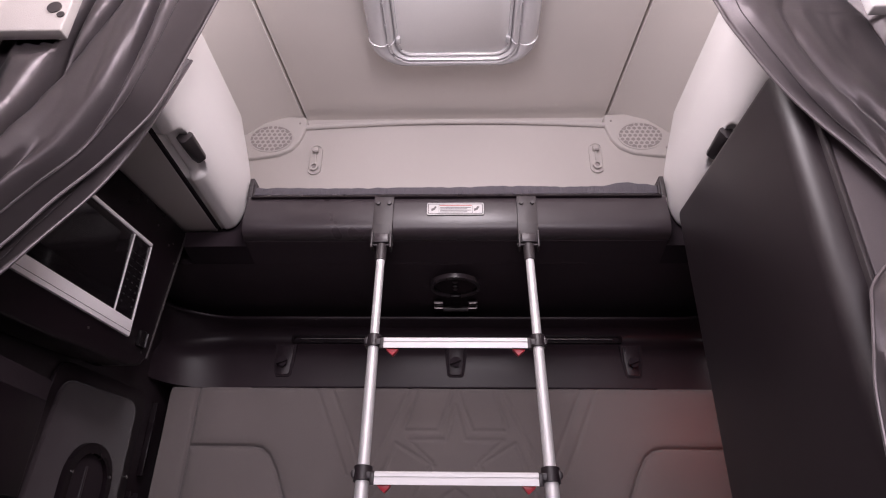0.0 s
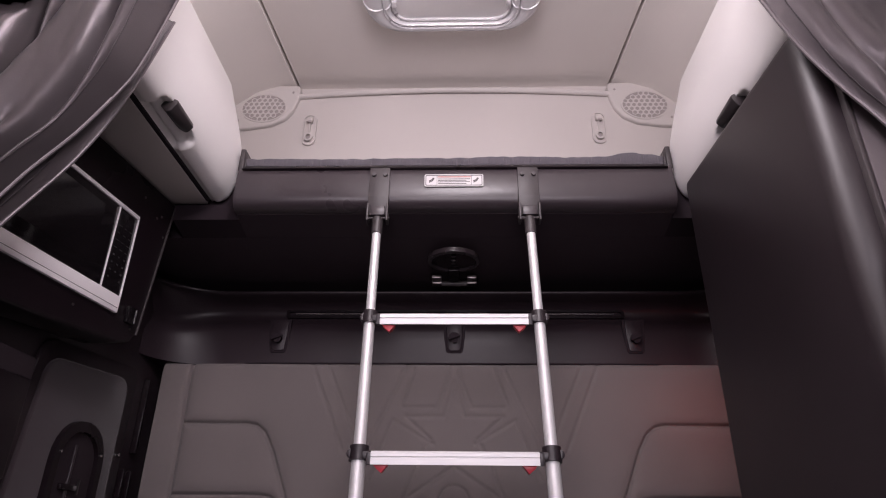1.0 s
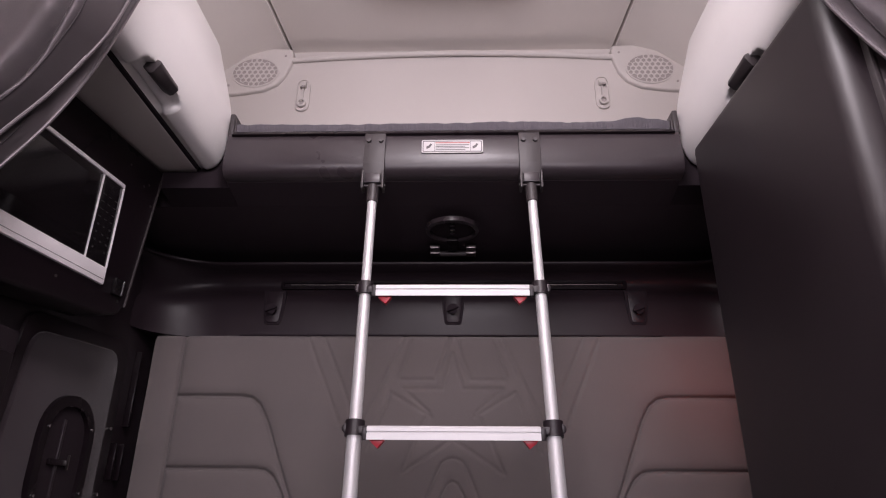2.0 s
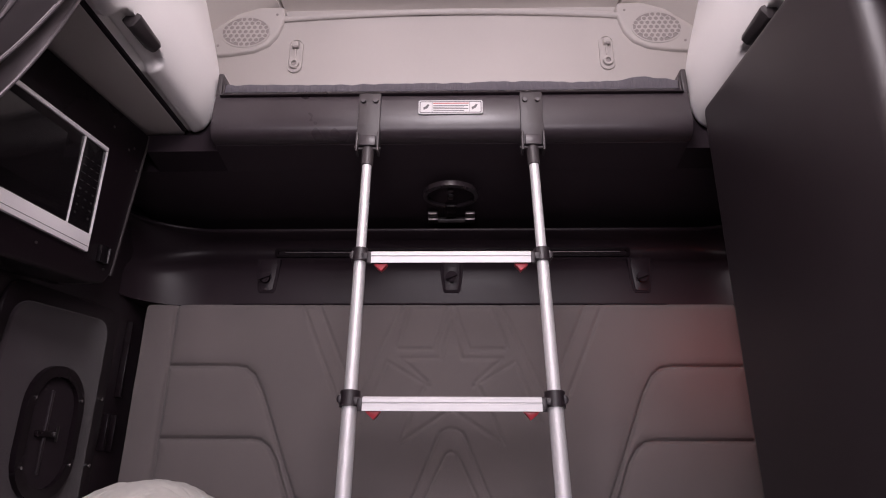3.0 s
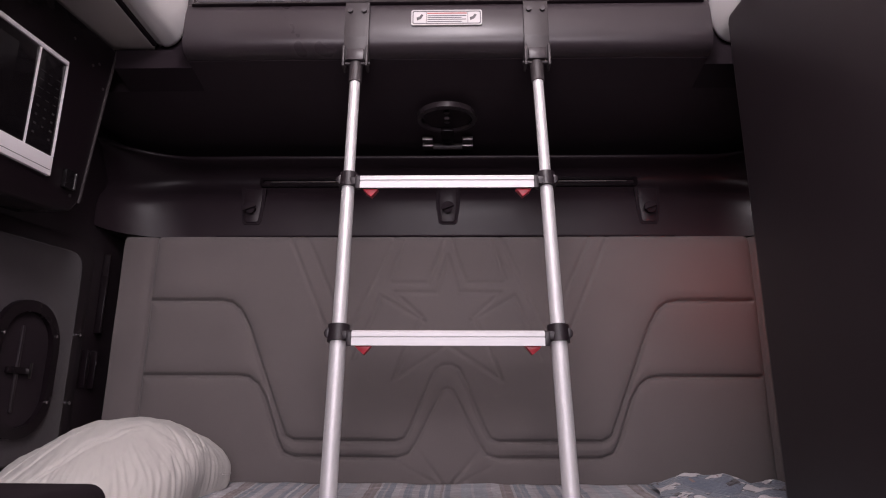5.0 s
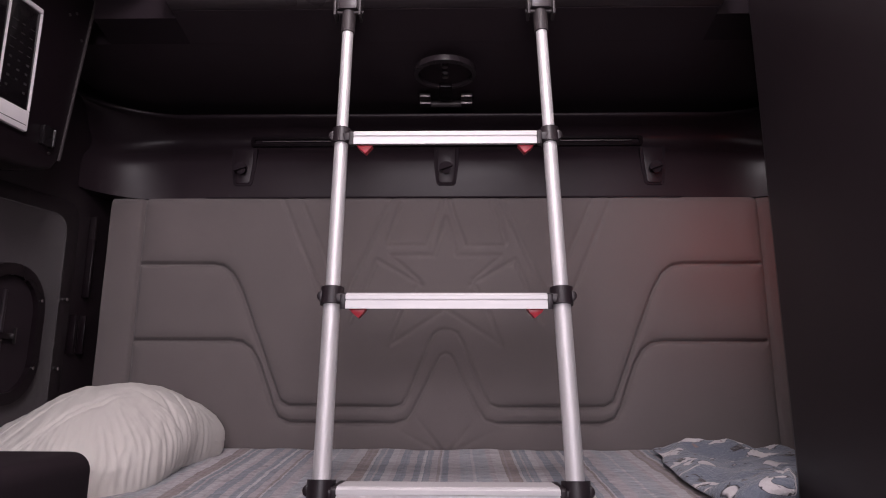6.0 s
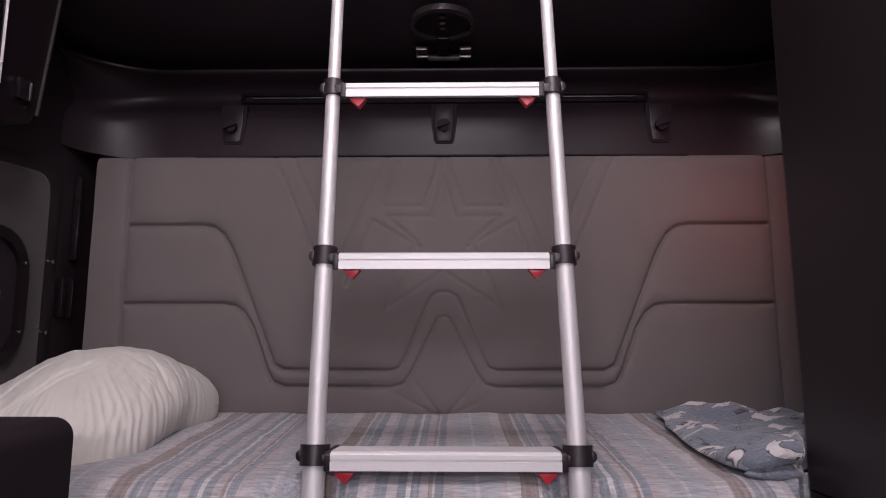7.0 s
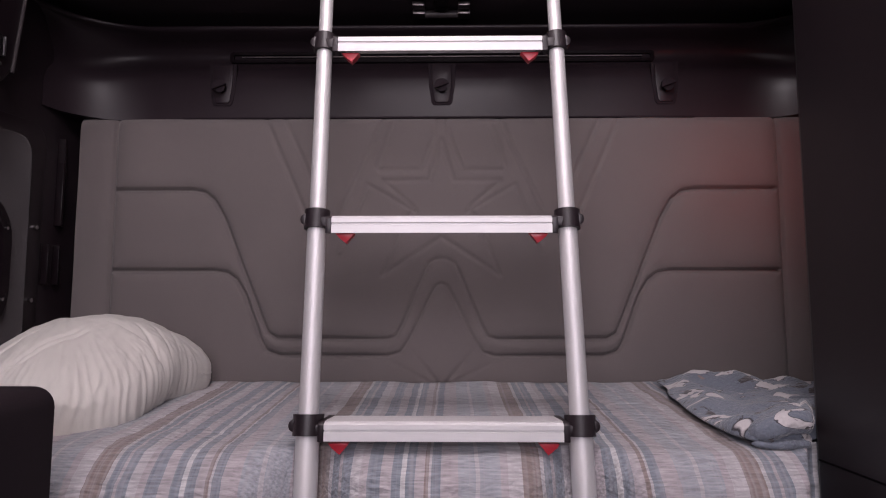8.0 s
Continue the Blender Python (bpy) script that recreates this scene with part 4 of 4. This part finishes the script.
FRONT = 1.345
prof = [(1.970, 0.74)] + [(y, bed_surface(y)) for y in np.linspace(1.968, FRONT, 98)]
prof += [(FRONT - 0.050 * (math.sin(a) - math.sin(0.72)), bed_surface(FRONT) - 0.050 * (math.cos(0.72) - math.cos(a))) for a in np.linspace(0.80, math.pi / 2, 14)]
lowest = prof[-1]
prof += [(lowest[0] + 0.002 * math.sin(6 * t), lowest[1] - 0.20 * t) for t in np.linspace(0.04, 1, 30)]
rows = []
for i in range(381):
    x = XL + 0.008 + (BED_R - XL - 0.008) * i / 380
    tuck = 1.310 + 0.118 * min(1.0, max(0.0, (x - 0.528) / 0.062))
    row = []
    for j, (y, z) in enumerate(prof):
        ln = 0.0060 * j
        d = 0.0035 * noise.noise((x * 7, ln * 9, 0)) + 0.0022 * noise.noise((x * 22, ln * 45, 3)) + 0.0012 * noise.noise((x * 14, ln * 150, 6))
        front_bit = smoothstep(1.36, 1.335, y)
        d += 0.0016 * abs(math.sin(24 * (x + ln))) * abs(math.sin(24 * (x - ln)))
        d += front_bit * 0.002 * abs(math.sin(24 * (x + ln))) * abs(math.sin(24 * (x - ln)))
        lift = d * (1 - front_bit)
        yy = max(y, tuck) - min(0.006, max(-0.003, d)) * front_bit
        for k in (0, 1):
            # the ladder's rails press the edge in
            press = math.exp(-((x - rail_x(k, z)) / 0.062) ** 2)
            yy = max(yy, yy + (rail_y(z) + 0.026 - yy) * press)
        row.append((x + 0.004 * noise.noise((x * 3, ln * 6, 9)), yy, z + lift + 0.004))
    rows.append(row)
quilt = thing("striped_quilt", (XC, 1.7, 0.76), "striped blue, brown and white seersucker quilt on the bed", "quilt")
FOLD = 98
part("top_panel", loft([r[:FOLD + 1] for r in rows]), quilt_mat, quilt, angle=180)
part("front_drop", loft([r[FOLD:] for r in rows]), quilt_mat, quilt, angle=180)
part("binding", sweep([r[-1] for r in rows[::4]], 0.005), quilt_mat, quilt, "bound lower hem")

# pillow
pillow = thing("pillow", (-0.806, 1.70, 0.77), "plump white cotton pillow lying on the striped quilt", "pillow")
PX, PY, HX, HY = -0.838, 1.690, 0.222, 0.252
ca, sa = math.cos(radians(-2)), math.sin(radians(-2))


def pillow_edge(a):
    """Plan of the pillow: a blunt rounded rectangle with one pinched corner."""
    c, s = math.cos(a), math.sin(a)
    r = (abs(c) ** 3.4 + abs(s) ** 3.4) ** (-1 / 3.4)
    ear = math.exp(-((a - radians(47)) / radians(15)) ** 2)
    return r * (1 + 0.20 * ear), ear


def pillow_half(sign):
    rows = []
    for k in range(111):
        f = math.sin(math.pi / 2 * k / 110)
        row = []
        for i in range(420):
            a = 2 * math.pi * i / 420
            r, ear = pillow_edge(a)
            r *= 1 - 0.030 * smoothstep(0.955, 1.0, f) * smoothstep(0.25, 0.75, -math.sin(a))
            u, v = f * r * math.cos(a), f * r * math.sin(a)
            lx, ly = HX * u, HY * v
            h = max(0.0, 1 - f ** (2.5 if sign > 0 else 4.5)) ** 0.5 * (1 - 0.10 * ear * smoothstep(0.45, 1, f)) + 0.10 * ear * smoothstep(0.6, 1.0, f)
            h *= 1 - 0.10 * smoothstep(0.1, 1.0, u) - 0.45 * smoothstep(0.1, -1.0, u) + 0.04 * smoothstep(0.3, -0.8, v)
            rim = smoothstep(0.35, 0.9, f)
            fan = noise.noise((a * 4.2, f * 2.4, 3.3))
            wr = 0.008 * noise.noise((lx * 8, ly * 6, 1.7)) + 0.0030 * rim * (1 - 2 * abs(fan)) + 0.003 * noise.noise((lx * 30 + 12 * ly, ly * 14, 7.7))
            # long creases over the near end
            warp = 0.012 * noise.noise((ly * 14, 2.2, 0))
            for c0, lean, deep in ((-0.120, 0.60, 0.007), (-0.060, 0.42, 0.005), (0.012, 0.50, 0.009), (0.028, 0.55, 0.006)):
                wr -= deep * math.exp(-((lx - c0 - lean * (ly + 0.16) + warp) / 0.0042) ** 2) * smoothstep(0.00, -0.10, ly)
            for c0, lean in ((0.000, -0.6), (0.052, -0.8), (0.105, -1.1)):
                wr -= 0.0060 * math.exp(-((ly - c0 - lean * (lx - 0.20) + warp) / 0.0042) ** 2) * smoothstep(0.12, 0.18, lx)
            # short pulls that run in from the seam, and fine rumples
            pull = 1 - 2.6 * abs(noise.noise((a * 19, f * 2.2, 4.4)))
            wr += 0.0026 * max(0.0, pull) * smoothstep(0.62, 0.95, f) * smoothstep(0.1, 0.6, 0.4 + math.cos(a) - math.sin(a))
            wr += 0.0022 * (0.4 - abs(noise.noise((lx * 26 + 20 * ly, ly * 9 - lx * 6, 2.9)))) + 0.0012 * noise.noise((lx * 75, ly * 60, 5.5))
            x, y = PX + ca * lx - sa * ly, PY + sa * lx + ca * ly
            wr += 0.0045 * rim * (0.4 - abs(noise.noise((a * 13, f * 1.2, 9.9)))) * smoothstep(0.2, 0.7, -math.sin(a))
            zc = 0.838 - 0.078 * smoothstep(0.3, -0.9, v) - 0.014 * ear * smoothstep(0.5, 1, f) + 0.012 * noise.noise((a * 2.2, 0.4, 0)) * f
            bulge = 0.005 * noise.noise((a * 4, 5.1, 0)) * f + 0.006 * (0.3 - abs(noise.noise((a * 15 + 9 * f, f * 8, 6.2)))) * smoothstep(0.72, 0.97, f)
            z = zc + (0.131 * h + wr * min(1, 3 * h)) if sign > 0 else zc - 0.110 * h - 0.9 * wr * min(1, 2 * h)
            floor = bed_surface(max(y, FRONT)) + 0.003
            row.append((max(x + bulge * math.cos(a), XL + 0.024), min(y + bulge * math.sin(a), 1.968), max(z, floor)))
        rows.append(row)
    return rows


high, low = pillow_half(1), pillow_half(-1)
bm = loft(high + low[::-1], closed=True)
bmesh.ops.remove_doubles(bm, verts=bm.verts, dist=0.0006)
part("cover", bm, cotton_white, pillow, angle=180)
part("hem", sweep([(Vector(p) + Vector(q)) / 2 + Vector((0.0005, 0, 0)) for p, q in zip(high[-1][40:70], low[-1][40:70])], 0.0010), cotton_white, pillow, "stitched end hem")

# folded fleece blanket
blanket = thing("folded_blanket", (0.58, 1.65, 0.77), "folded grey-blue fleece blanket with pale printed patches", "blanket")


def blanket_layer(lift, thick, front, back, left_near, left_far, seed, roll):
    rows_t, rows_b = [], []
    for j in range(91):
        v = j / 90
        y = front + (back - front) * v
        left = left_near + (left_far - left_near) * v - 0.024 * math.sin(math.pi * min(1, 1.25 * v)) + 0.008 * noise.noise((v * 5, seed, 0)) + 0.016 * math.exp(-(v / 0.06) ** 2)
        rt, rb = [], []
        for i in range(91):
            u = i / 90
            x = left + (0.93 - left) * u
            e = min(u * 0.20, v * 0.5, (1 - v) * 0.5)
            rnd = math.sqrt(max(0.0, 1 - (1 - min(1, e / 0.045)) ** 2))
            ridge = 0.009 * math.exp(-((x - 0.580) / 0.055) ** 2 - ((y - 1.845) / 0.055) ** 2)
            w = 0.024 * noise.noise((x * 11, y * 9, seed)) - 0.008 + 0.038 * (0.35 - abs(noise.noise((x * 7 + 4 * y, y * 11, seed + 3)))) + 0.004 * noise.noise((x * 40, y * 34, seed))
            w += roll * math.exp(-((v - 0.10) / 0.10) ** 2) + 0.007 * math.exp(-((v - 0.90) / 0.09) ** 2) * math.exp(-((u - 0.16) / 0.16) ** 2)
            yy = y + 0.006 * noise.noise((x * 8, 0.5, seed)) * (1 - v)
            yy += max(0.0, 1.430 - yy) * smoothstep(0.572, 0.592, x)
            mid = bed_surface(max(yy, 1.375)) + 0.006 + lift + thick / 2
            rt.append((x, yy, mid + (thick / 2 + w + ridge) * rnd))
            rb.append((x, yy, mid - thick / 2 * rnd))
        rows_t.append(rt)
        rows_b.append(rb)
    bm = loft(rows_t)
    bm = loft(rows_b, bm=bm)
    bmesh.ops.remove_doubles(bm, verts=bm.verts, dist=0.0004)
    return bm


part("lower_fold", blanket_layer(0.0, 0.012, 1.412, 1.890, 0.505, 0.530, 1.3, 0.0), blanket_mat, blanket, angle=180)
part("upper_fold", blanket_layer(0.000, 0.028, 1.402, 1.905, 0.474, 0.490, 8.1, 0.030), blanket_mat, blanket, angle=180)


# the front end is turned over itself: a thick upper lip over a thin lower one, gaping towards the wardrobe
def blanket_lip(radius, rise, gape, reach, seed):
    rows = []
    for i in range(61):
        x = 0.488 + 0.440 * i / 60
        r = (radius + 0.003 * noise.noise((x * 22, seed, 0))) * math.sqrt(max(0.03, 1 - max(0.0, 1 - i / 5) ** 2))
        yc = reach + 0.006 * noise.noise((x * 14, 8, seed)) + 0.068 * smoothstep(0.575, 0.625, x)
        zc = bed_surface(yc) + 0.006 + rise + gape * smoothstep(0.495, 0.560, x)
        rows.append([(x, yc + r * math.cos(a) * 1.2, zc + r * math.sin(a) * (0.95 + 0.10 * noise.noise((a * 2, x * 18, seed)))) for a in [2 * math.pi * k / 28 for k in range(28)]])
    return loft(rows, closed=True, caps=True)


part("upper_lip", blanket_lip(0.023, 0.024, 0.018, 1.412, 4.0), blanket_mat, blanket, "thick turned-over front end", angle=180)
part("lower_lip", blanket_lip(0.0085, 0.006, 0.0, 1.404, 7.0), blanket_mat, blanket, "thin lower edge of the fold", angle=180)


# ---- curtains ----
def tied_folds(u, v):
    """Relief of the tied-back curtain: two creases that meet, a soft hollow by the hem and broad swells between."""
    main = 0.53 + 0.03 * math.sin(5 * v)
    second = 0.40 + 0.12 * smoothstep(0.15, 0.46, v)
    f = 1 - 1.1 * math.exp(-abs(u - main) / 0.026)
    f *= 1 - 0.75 * math.exp(-abs(u - second) / 0.018) * (1 - smoothstep(0.38, 0.50, v))
    f *= 1 - 0.70 * math.exp(-((u - 0.175 - 0.03 * math.sin(6 * v)) / 0.055) ** 2)
    f *= 1 - 0.55 * math.exp(-((u - 0.33) / 0.030) ** 2) * smoothstep(0.55, 0.80, v)
    f *= 1 - 0.60 * math.exp(-((u - 0.72 - 0.10 * v) / 0.050) ** 2) * smoothstep(0.35, 0.65, v)
    return f * (1 - 0.8 * smoothstep(0.72, 0.95, u))


def curtain_sheet(edge, outer, folds, depth, seed, base_y=0.900, relief=None):
    n, m = 110, 120
    e, o = curve(edge, n), curve(outer, n)
    rows = []
    for i in range(n):
        v = i / (n - 1)
        row = []
        for j in range(m):
            u = j / (m - 1)
            p = e[i].lerp(o[i], u)
            ph = math.pi * (folds * u ** 0.9 + 0.42 * noise.noise((u * 2.4, v * 2.6, seed)) + 0.14 * math.sin(4 * v + seed))
            crest = 1 - (1 - abs(math.sin(ph))) ** 1.8
            d = -depth * (0.70 + 0.30 * math.sin(ph * 0.37 + seed)) * crest + 0.030 * noise.noise((u * 2.6, v * 2.6, seed + 5)) + 0.008 * noise.noise((u * 7 + 3 * v, v * 5, seed + 9))
            if relief:
                d = -depth * relief(u, v) * (0.80 + 0.20 * math.sin(7 * v + 5 * u)) + 0.030 * noise.noise((u * 3.4, v * 3.8, seed)) + 0.006 * noise.noise((u * 9, v * 7, seed + 9))
            d += 0.004 * (0.5 - abs(noise.noise((u * 12 + 6 * v, v * 9, seed + 2))))
            d *= smoothstep(-0.04, 0.10, u)
            if relief:
                # held back behind the overhead console
                d = max(d, -0.066 - 0.06 * (1 - smoothstep(-0.76, -0.84, p.x) * smoothstep(1.80, 1.91, p.y)))
            row.append((p.x, base_y + d, p.y))
        rows.append(row)
    return rows


def curtain(name_label, sheets, thread, group):
    c = thing("curtain", (sheets[0][0][0][0], 0.90, 1.2), name_label, "curtain", group)
    for k, rows in enumerate(sheets):
        bm = loft(rows)
        bmesh.ops.solidify(bm, geom=bm.faces[:], thickness=0.003)
        part("drape" if k == 0 else "tail", bm, curtain_satin, c, angle=180)
        part("hem", sweep([r[0] for r in rows], 0.0030), curtain_satin, c, "rolled hem")
        part("stitching", sweep([(r[7][0], r[7][1] - 0.0022, r[7][2]) for r in rows], 0.0012, 6), bracket_paint, c, "line of stitches along the hem")
        if thread and k == 0:
            part("edge_thread", sweep([(r[0][0], r[0][1] - 0.0034, r[0][2]) for r in rows[len(rows) // 2:]], 0.0014, 6), thread_pale, c, "pale overlock thread on the edge")
    return c


left_edge = [(-0.525, 2.36), (-0.545, 2.22), (-0.564, 2.12), (-0.600, 1.958), (-0.641, 1.796), (-0.678, 1.722), (-0.733, 1.637), (-0.801, 1.552), (-0.870, 1.450), (-0.95, 1.375), (-1.02, 1.33)]
lining_edge = [(-0.62, 1.95), (-0.668, 1.775), (-0.704, 1.680), (-0.752, 1.590), (-0.815, 1.505), (-0.885, 1.410), (-0.955, 1.345), (-1.02, 1.30)]
lining_outer = [(-1.040, 1.98), (-1.042, 1.8), (-1.044, 1.6), (-1.044, 1.42), (-1.044, 1.28)]
left_outer = [(-1.040, 2.36), (-1.042, 2.2), (-1.044, 2.0), (-1.044, 1.8), (-1.044, 1.6), (-1.044, 1.42), (-1.044, 1.31)]
right_edge = [(0.475, 2.212), (0.498, 2.069), (0.518, 1.974), (0.536, 1.902), (0.592, 1.760), (0.642, 1.672), (0.689, 1.602), (0.740, 1.516), (0.794, 1.440), (0.843, 1.386)]
right_outer = [(0.975, 2.22), (0.978, 2.0), (0.979, 1.8), (0.979, 1.62), (0.979, 1.48), (0.979, 1.37)]
tail_edge = [(0.718, 1.395), (0.668, 1.367), (0.632, 1.328), (0.619, 1.287), (0.606, 1.234), (0.587, 1.162), (0.574, 1.045), (0.565, 0.900), (0.565, 0.600), (0.565, 0.300)]
tail_outer = [(0.979, 1.42), (0.979, 1.38), (0.979, 1.3), (0.979, 1.15), (0.979, 0.9), (0.979, 0.6), (0.979, 0.3)]
curtain("dark grey satin curtain drawn aside and tied back", [curtain_sheet(left_edge, left_outer, 2.7, 0.105, 1.55, relief=tied_folds), curtain_sheet(lining_edge, lining_outer, 2.4, 0.020, 2.6, 0.925)], True, "sleeper curtains")
curtain("dark grey satin curtain drawn aside over the wardrobe front", [curtain_sheet(right_edge, right_outer, 3.3, 0.045, 4.0, 0.806), curtain_sheet(tail_edge, tail_outer, 2.2, 0.016, 7.0, 0.790)], False, "sleeper curtains")


# ---- roof hatch, speakers, tie-down clips, overhead consoles ----
sky_hatch = thing("roof_hatch", (-0.043, 1.39, 2.74), "roof hatch with a clear plastic surround and pale closed panel", "roof hatch")
HX0, HY0 = -0.043, 1.388
outer, inner = rounded(HX0, HY0, 0.640, 0.690, 0.135, 10), rounded(HX0, HY0, 0.432, 0.590, 0.060, 10)
SECTION = ((0.0, 2.745), (0.02, 2.724), (0.09, 2.706), (0.22, 2.697), (0.42, 2.695), (0.60, 2.699), (0.68, 2.708), (0.74, 2.700), (0.84, 2.697), (0.92, 2.704), (0.96, 2.716), (1.0, 2.738))
rows = []
for f, z in SECTION:
    rows.append([(a[0] + (b[0] - a[0]) * f, a[1] + (b[1] - a[1]) * f, z) for a, b in zip(outer, inner)])
part("surround", loft(rows, closed=True), clear_acrylic, sky_hatch, "clear moulded plastic surround", angle=60)
part("surround_base", ring(rounded(HX0, HY0, 0.628, 0.678, 0.128, 10), rounded(HX0, HY0, 0.45, 0.605, 0.065, 10), "z", 2.728, 2.745), hatch_skin, sky_hatch)


def bead(name, grow, z, r):
    line = [(p[0], p[1], z) for p in rounded(HX0, HY0, 0.432 + grow, 0.590 + grow, 0.060 + grow / 2, 8)]
    part(name, sweep(line + line[:1], r, 10), clear_acrylic, sky_hatch)


bead("inner_bead", -0.010, 2.713, 0.0065)
bead("outer_bead", 0.052, 2.700, 0.0045)
part("panel", prism(rounded(HX0, HY0, 0.418, 0.576, 0.05), "z", 2.718, 2.745, 0.003), hatch_skin, sky_hatch, "pale closed hatch panel")
for sx in (-1, 1):
    joint = []
    for f, z in SECTION[1:]:
        joint.append((HX0 + sx * (0.320 - 0.104 * f), HY0 + 0.205 + 0.022 * math.sin(math.pi * f) + 0.008 * f, z - 0.0015))
    part("joint", sweep(joint, 0.0030), clear_acrylic, sky_hatch, "raised joint across the surround")
    part("clip", box((HX0 + sx * 0.205 - 0.008, HY0 + 0.195, 2.700), (HX0 + sx * 0.205 + 0.008, HY0 + 0.222, 2.716), 0.002), clear_acrylic, sky_hatch)
    for y in (HY0 + 0.03, HY0 + 0.13):
        part("rivet", tube((HX0 + sx * 0.245, y, 2.702), (HX0 + sx * 0.245, y, 2.694), 0.005, 0.003, seg=12), clear_acrylic, sky_hatch)


def speaker(side):
    def X(x):
        return x if side < 0 else 2 * XU - x
    s = thing("speaker", (X(-0.86), 2.09, 2.63), "beige corner loudspeaker cover with a honeycomb grille", "loudspeaker", "corner loudspeakers")
    pod = [(-1.04, 2.700), (-0.90, 2.728), (-0.80, 2.740), (-0.705, 2.738), (-0.694, 2.730), (-0.692, 2.690), (-0.700, 2.650), (-0.714, 2.605), (-0.744, 2.562), (-0.800, 2.532), (-0.90, 2.516), (-1.04, 2.508)]
    part("cover", prism([(X(x), z) for x, z in pod], "y", 2.052, 2.102, 0.008, seg=3), shell_beige, s, angle=60)
    cx, cz, a, b = X(-0.838), 2.618, 0.092, 0.068
    part("grille_recess", prism(ellipse(cx, cz, a, b), "y", 2.0500, 2.054), grille_dark, s, "brown grille backing")
    part("grille_rim", ring(ellipse(cx, cz, a + 0.005, b + 0.005), ellipse(cx, cz, a - 0.001, b - 0.001), "y", 2.0485, 2.054), shell_beige, s)
    bm = bmesh.new()
    R = 0.0130
    for i in range(-12, 13):
        for j in range(-8, 9):
            hx, hz = R * 1.732 * (i + 0.5 * (j % 2)), R * 1.5 * j
            if (hx / (a - 0.006)) ** 2 + (hz / (b - 0.006)) ** 2 > 1:
                continue
            o = [(cx + hx + R * 1.0 * math.sin(radians(60 * k)), cz + hz + R * 1.0 * math.cos(radians(60 * k))) for k in range(6)]
            q = [(cx + hx + R * 0.70 * math.sin(radians(60 * k)), cz + hz + R * 0.70 * math.cos(radians(60 * k))) for k in range(6)]
            ring(o, q, "y", 2.0478, 2.0515, bm)
    tagged(part("honeycomb", bm, shell_beige, s, "beige honeycomb lattice"), kind="stuff")
    for x, z in ((-0.722, 2.700), (-0.940, 2.556)):
        part("screw", tube((X(x), 2.0525, z), (X(x), 2.0500, z), 0.005, seg=10), grille_dark, s)
    s.location.z -= 0.015
    return s


speaker(-1)
speaker(1)


def clip(x):
    c = thing("tie_down_clip", (x, 2.07, 2.51), "beige oval tie-down clip on the rear wall", "clip", "tie-down clips")
    part("plate", prism(rounded(x, 2.514, 0.050, 0.146, 0.0245), "y", 2.0655, 2.078, 0.001), shell_beige, c)
    part("rim", ring(rounded(x, 2.514, 0.056, 0.152, 0.0275), rounded(x, 2.514, 0.047, 0.143, 0.023), "y", 2.0605, 2.078), shell_beige, c, "raised oval rim")
    part("ring", ring(ellipse(x, 2.474, 0.018, 0.020, 24), ellipse(x, 2.474, 0.010, 0.012, 24), "y", 2.052, 2.068), shell_beige, c)
    part("hole", prism(ellipse(x, 2.474, 0.0095, 0.0115, 24), "y", 2.062, 2.067), grille_dark, c)
    part("stem", box((x - 0.004, 2.056, 2.490), (x + 0.004, 2.068, 2.555), 0.002), shell_beige, c)
    part("knob", box((x - 0.013, 2.046, 2.546), (x + 0.013, 2.068, 2.572), 0.005), shell_beige, c)
    part("knob_gap", box((x - 0.005, 2.0445, 2.540), (x + 0.012, 2.050, 2.549), 0.001), grille_dark, c)
    c.location.z -= 0.015
    return c


clip(-0.638)
clip(0.555)

con = thing("overhead_console", (-0.94, 0.82, 1.912), "white overhead console with two dark round vents", "console", "overhead consoles")
part("body", box((XL + 0.002, 0.800, 1.920), (-0.845, 0.828, 2.37), 0.004, 3), shell_beige, con)
for x, z, r in ((-0.877, 1.986, 0.0155), (-0.857, 1.964, 0.008)):
    part("vent", tube((x, 0.8005, z), (x, 0.797, z), r, seg=20), bracket_paint, con, "dark round vent")
con = thing("overhead_console", (0.87, 0.75, 1.876), "plain white overhead console beside the curtain", "console", "overhead consoles")
part("body", box((0.765, 0.730, 1.878), (XR - 0.002, 0.755, 2.36), 0.004, 3), cabinet_white, con)

lamp = thing("dome_lamp", (XC, 0.28, 2.74), "small dome lamp hanging from the roof lining", "lamp")
part("base", tube((XC, 0.28, 2.72), (XC, 0.28, 2.746), 0.09, seg=32), cabinet_white, lamp)
part("stem", tube((XC, 0.28, 2.62), (XC, 0.28, 2.722), 0.012, seg=16), chrome, lamp)
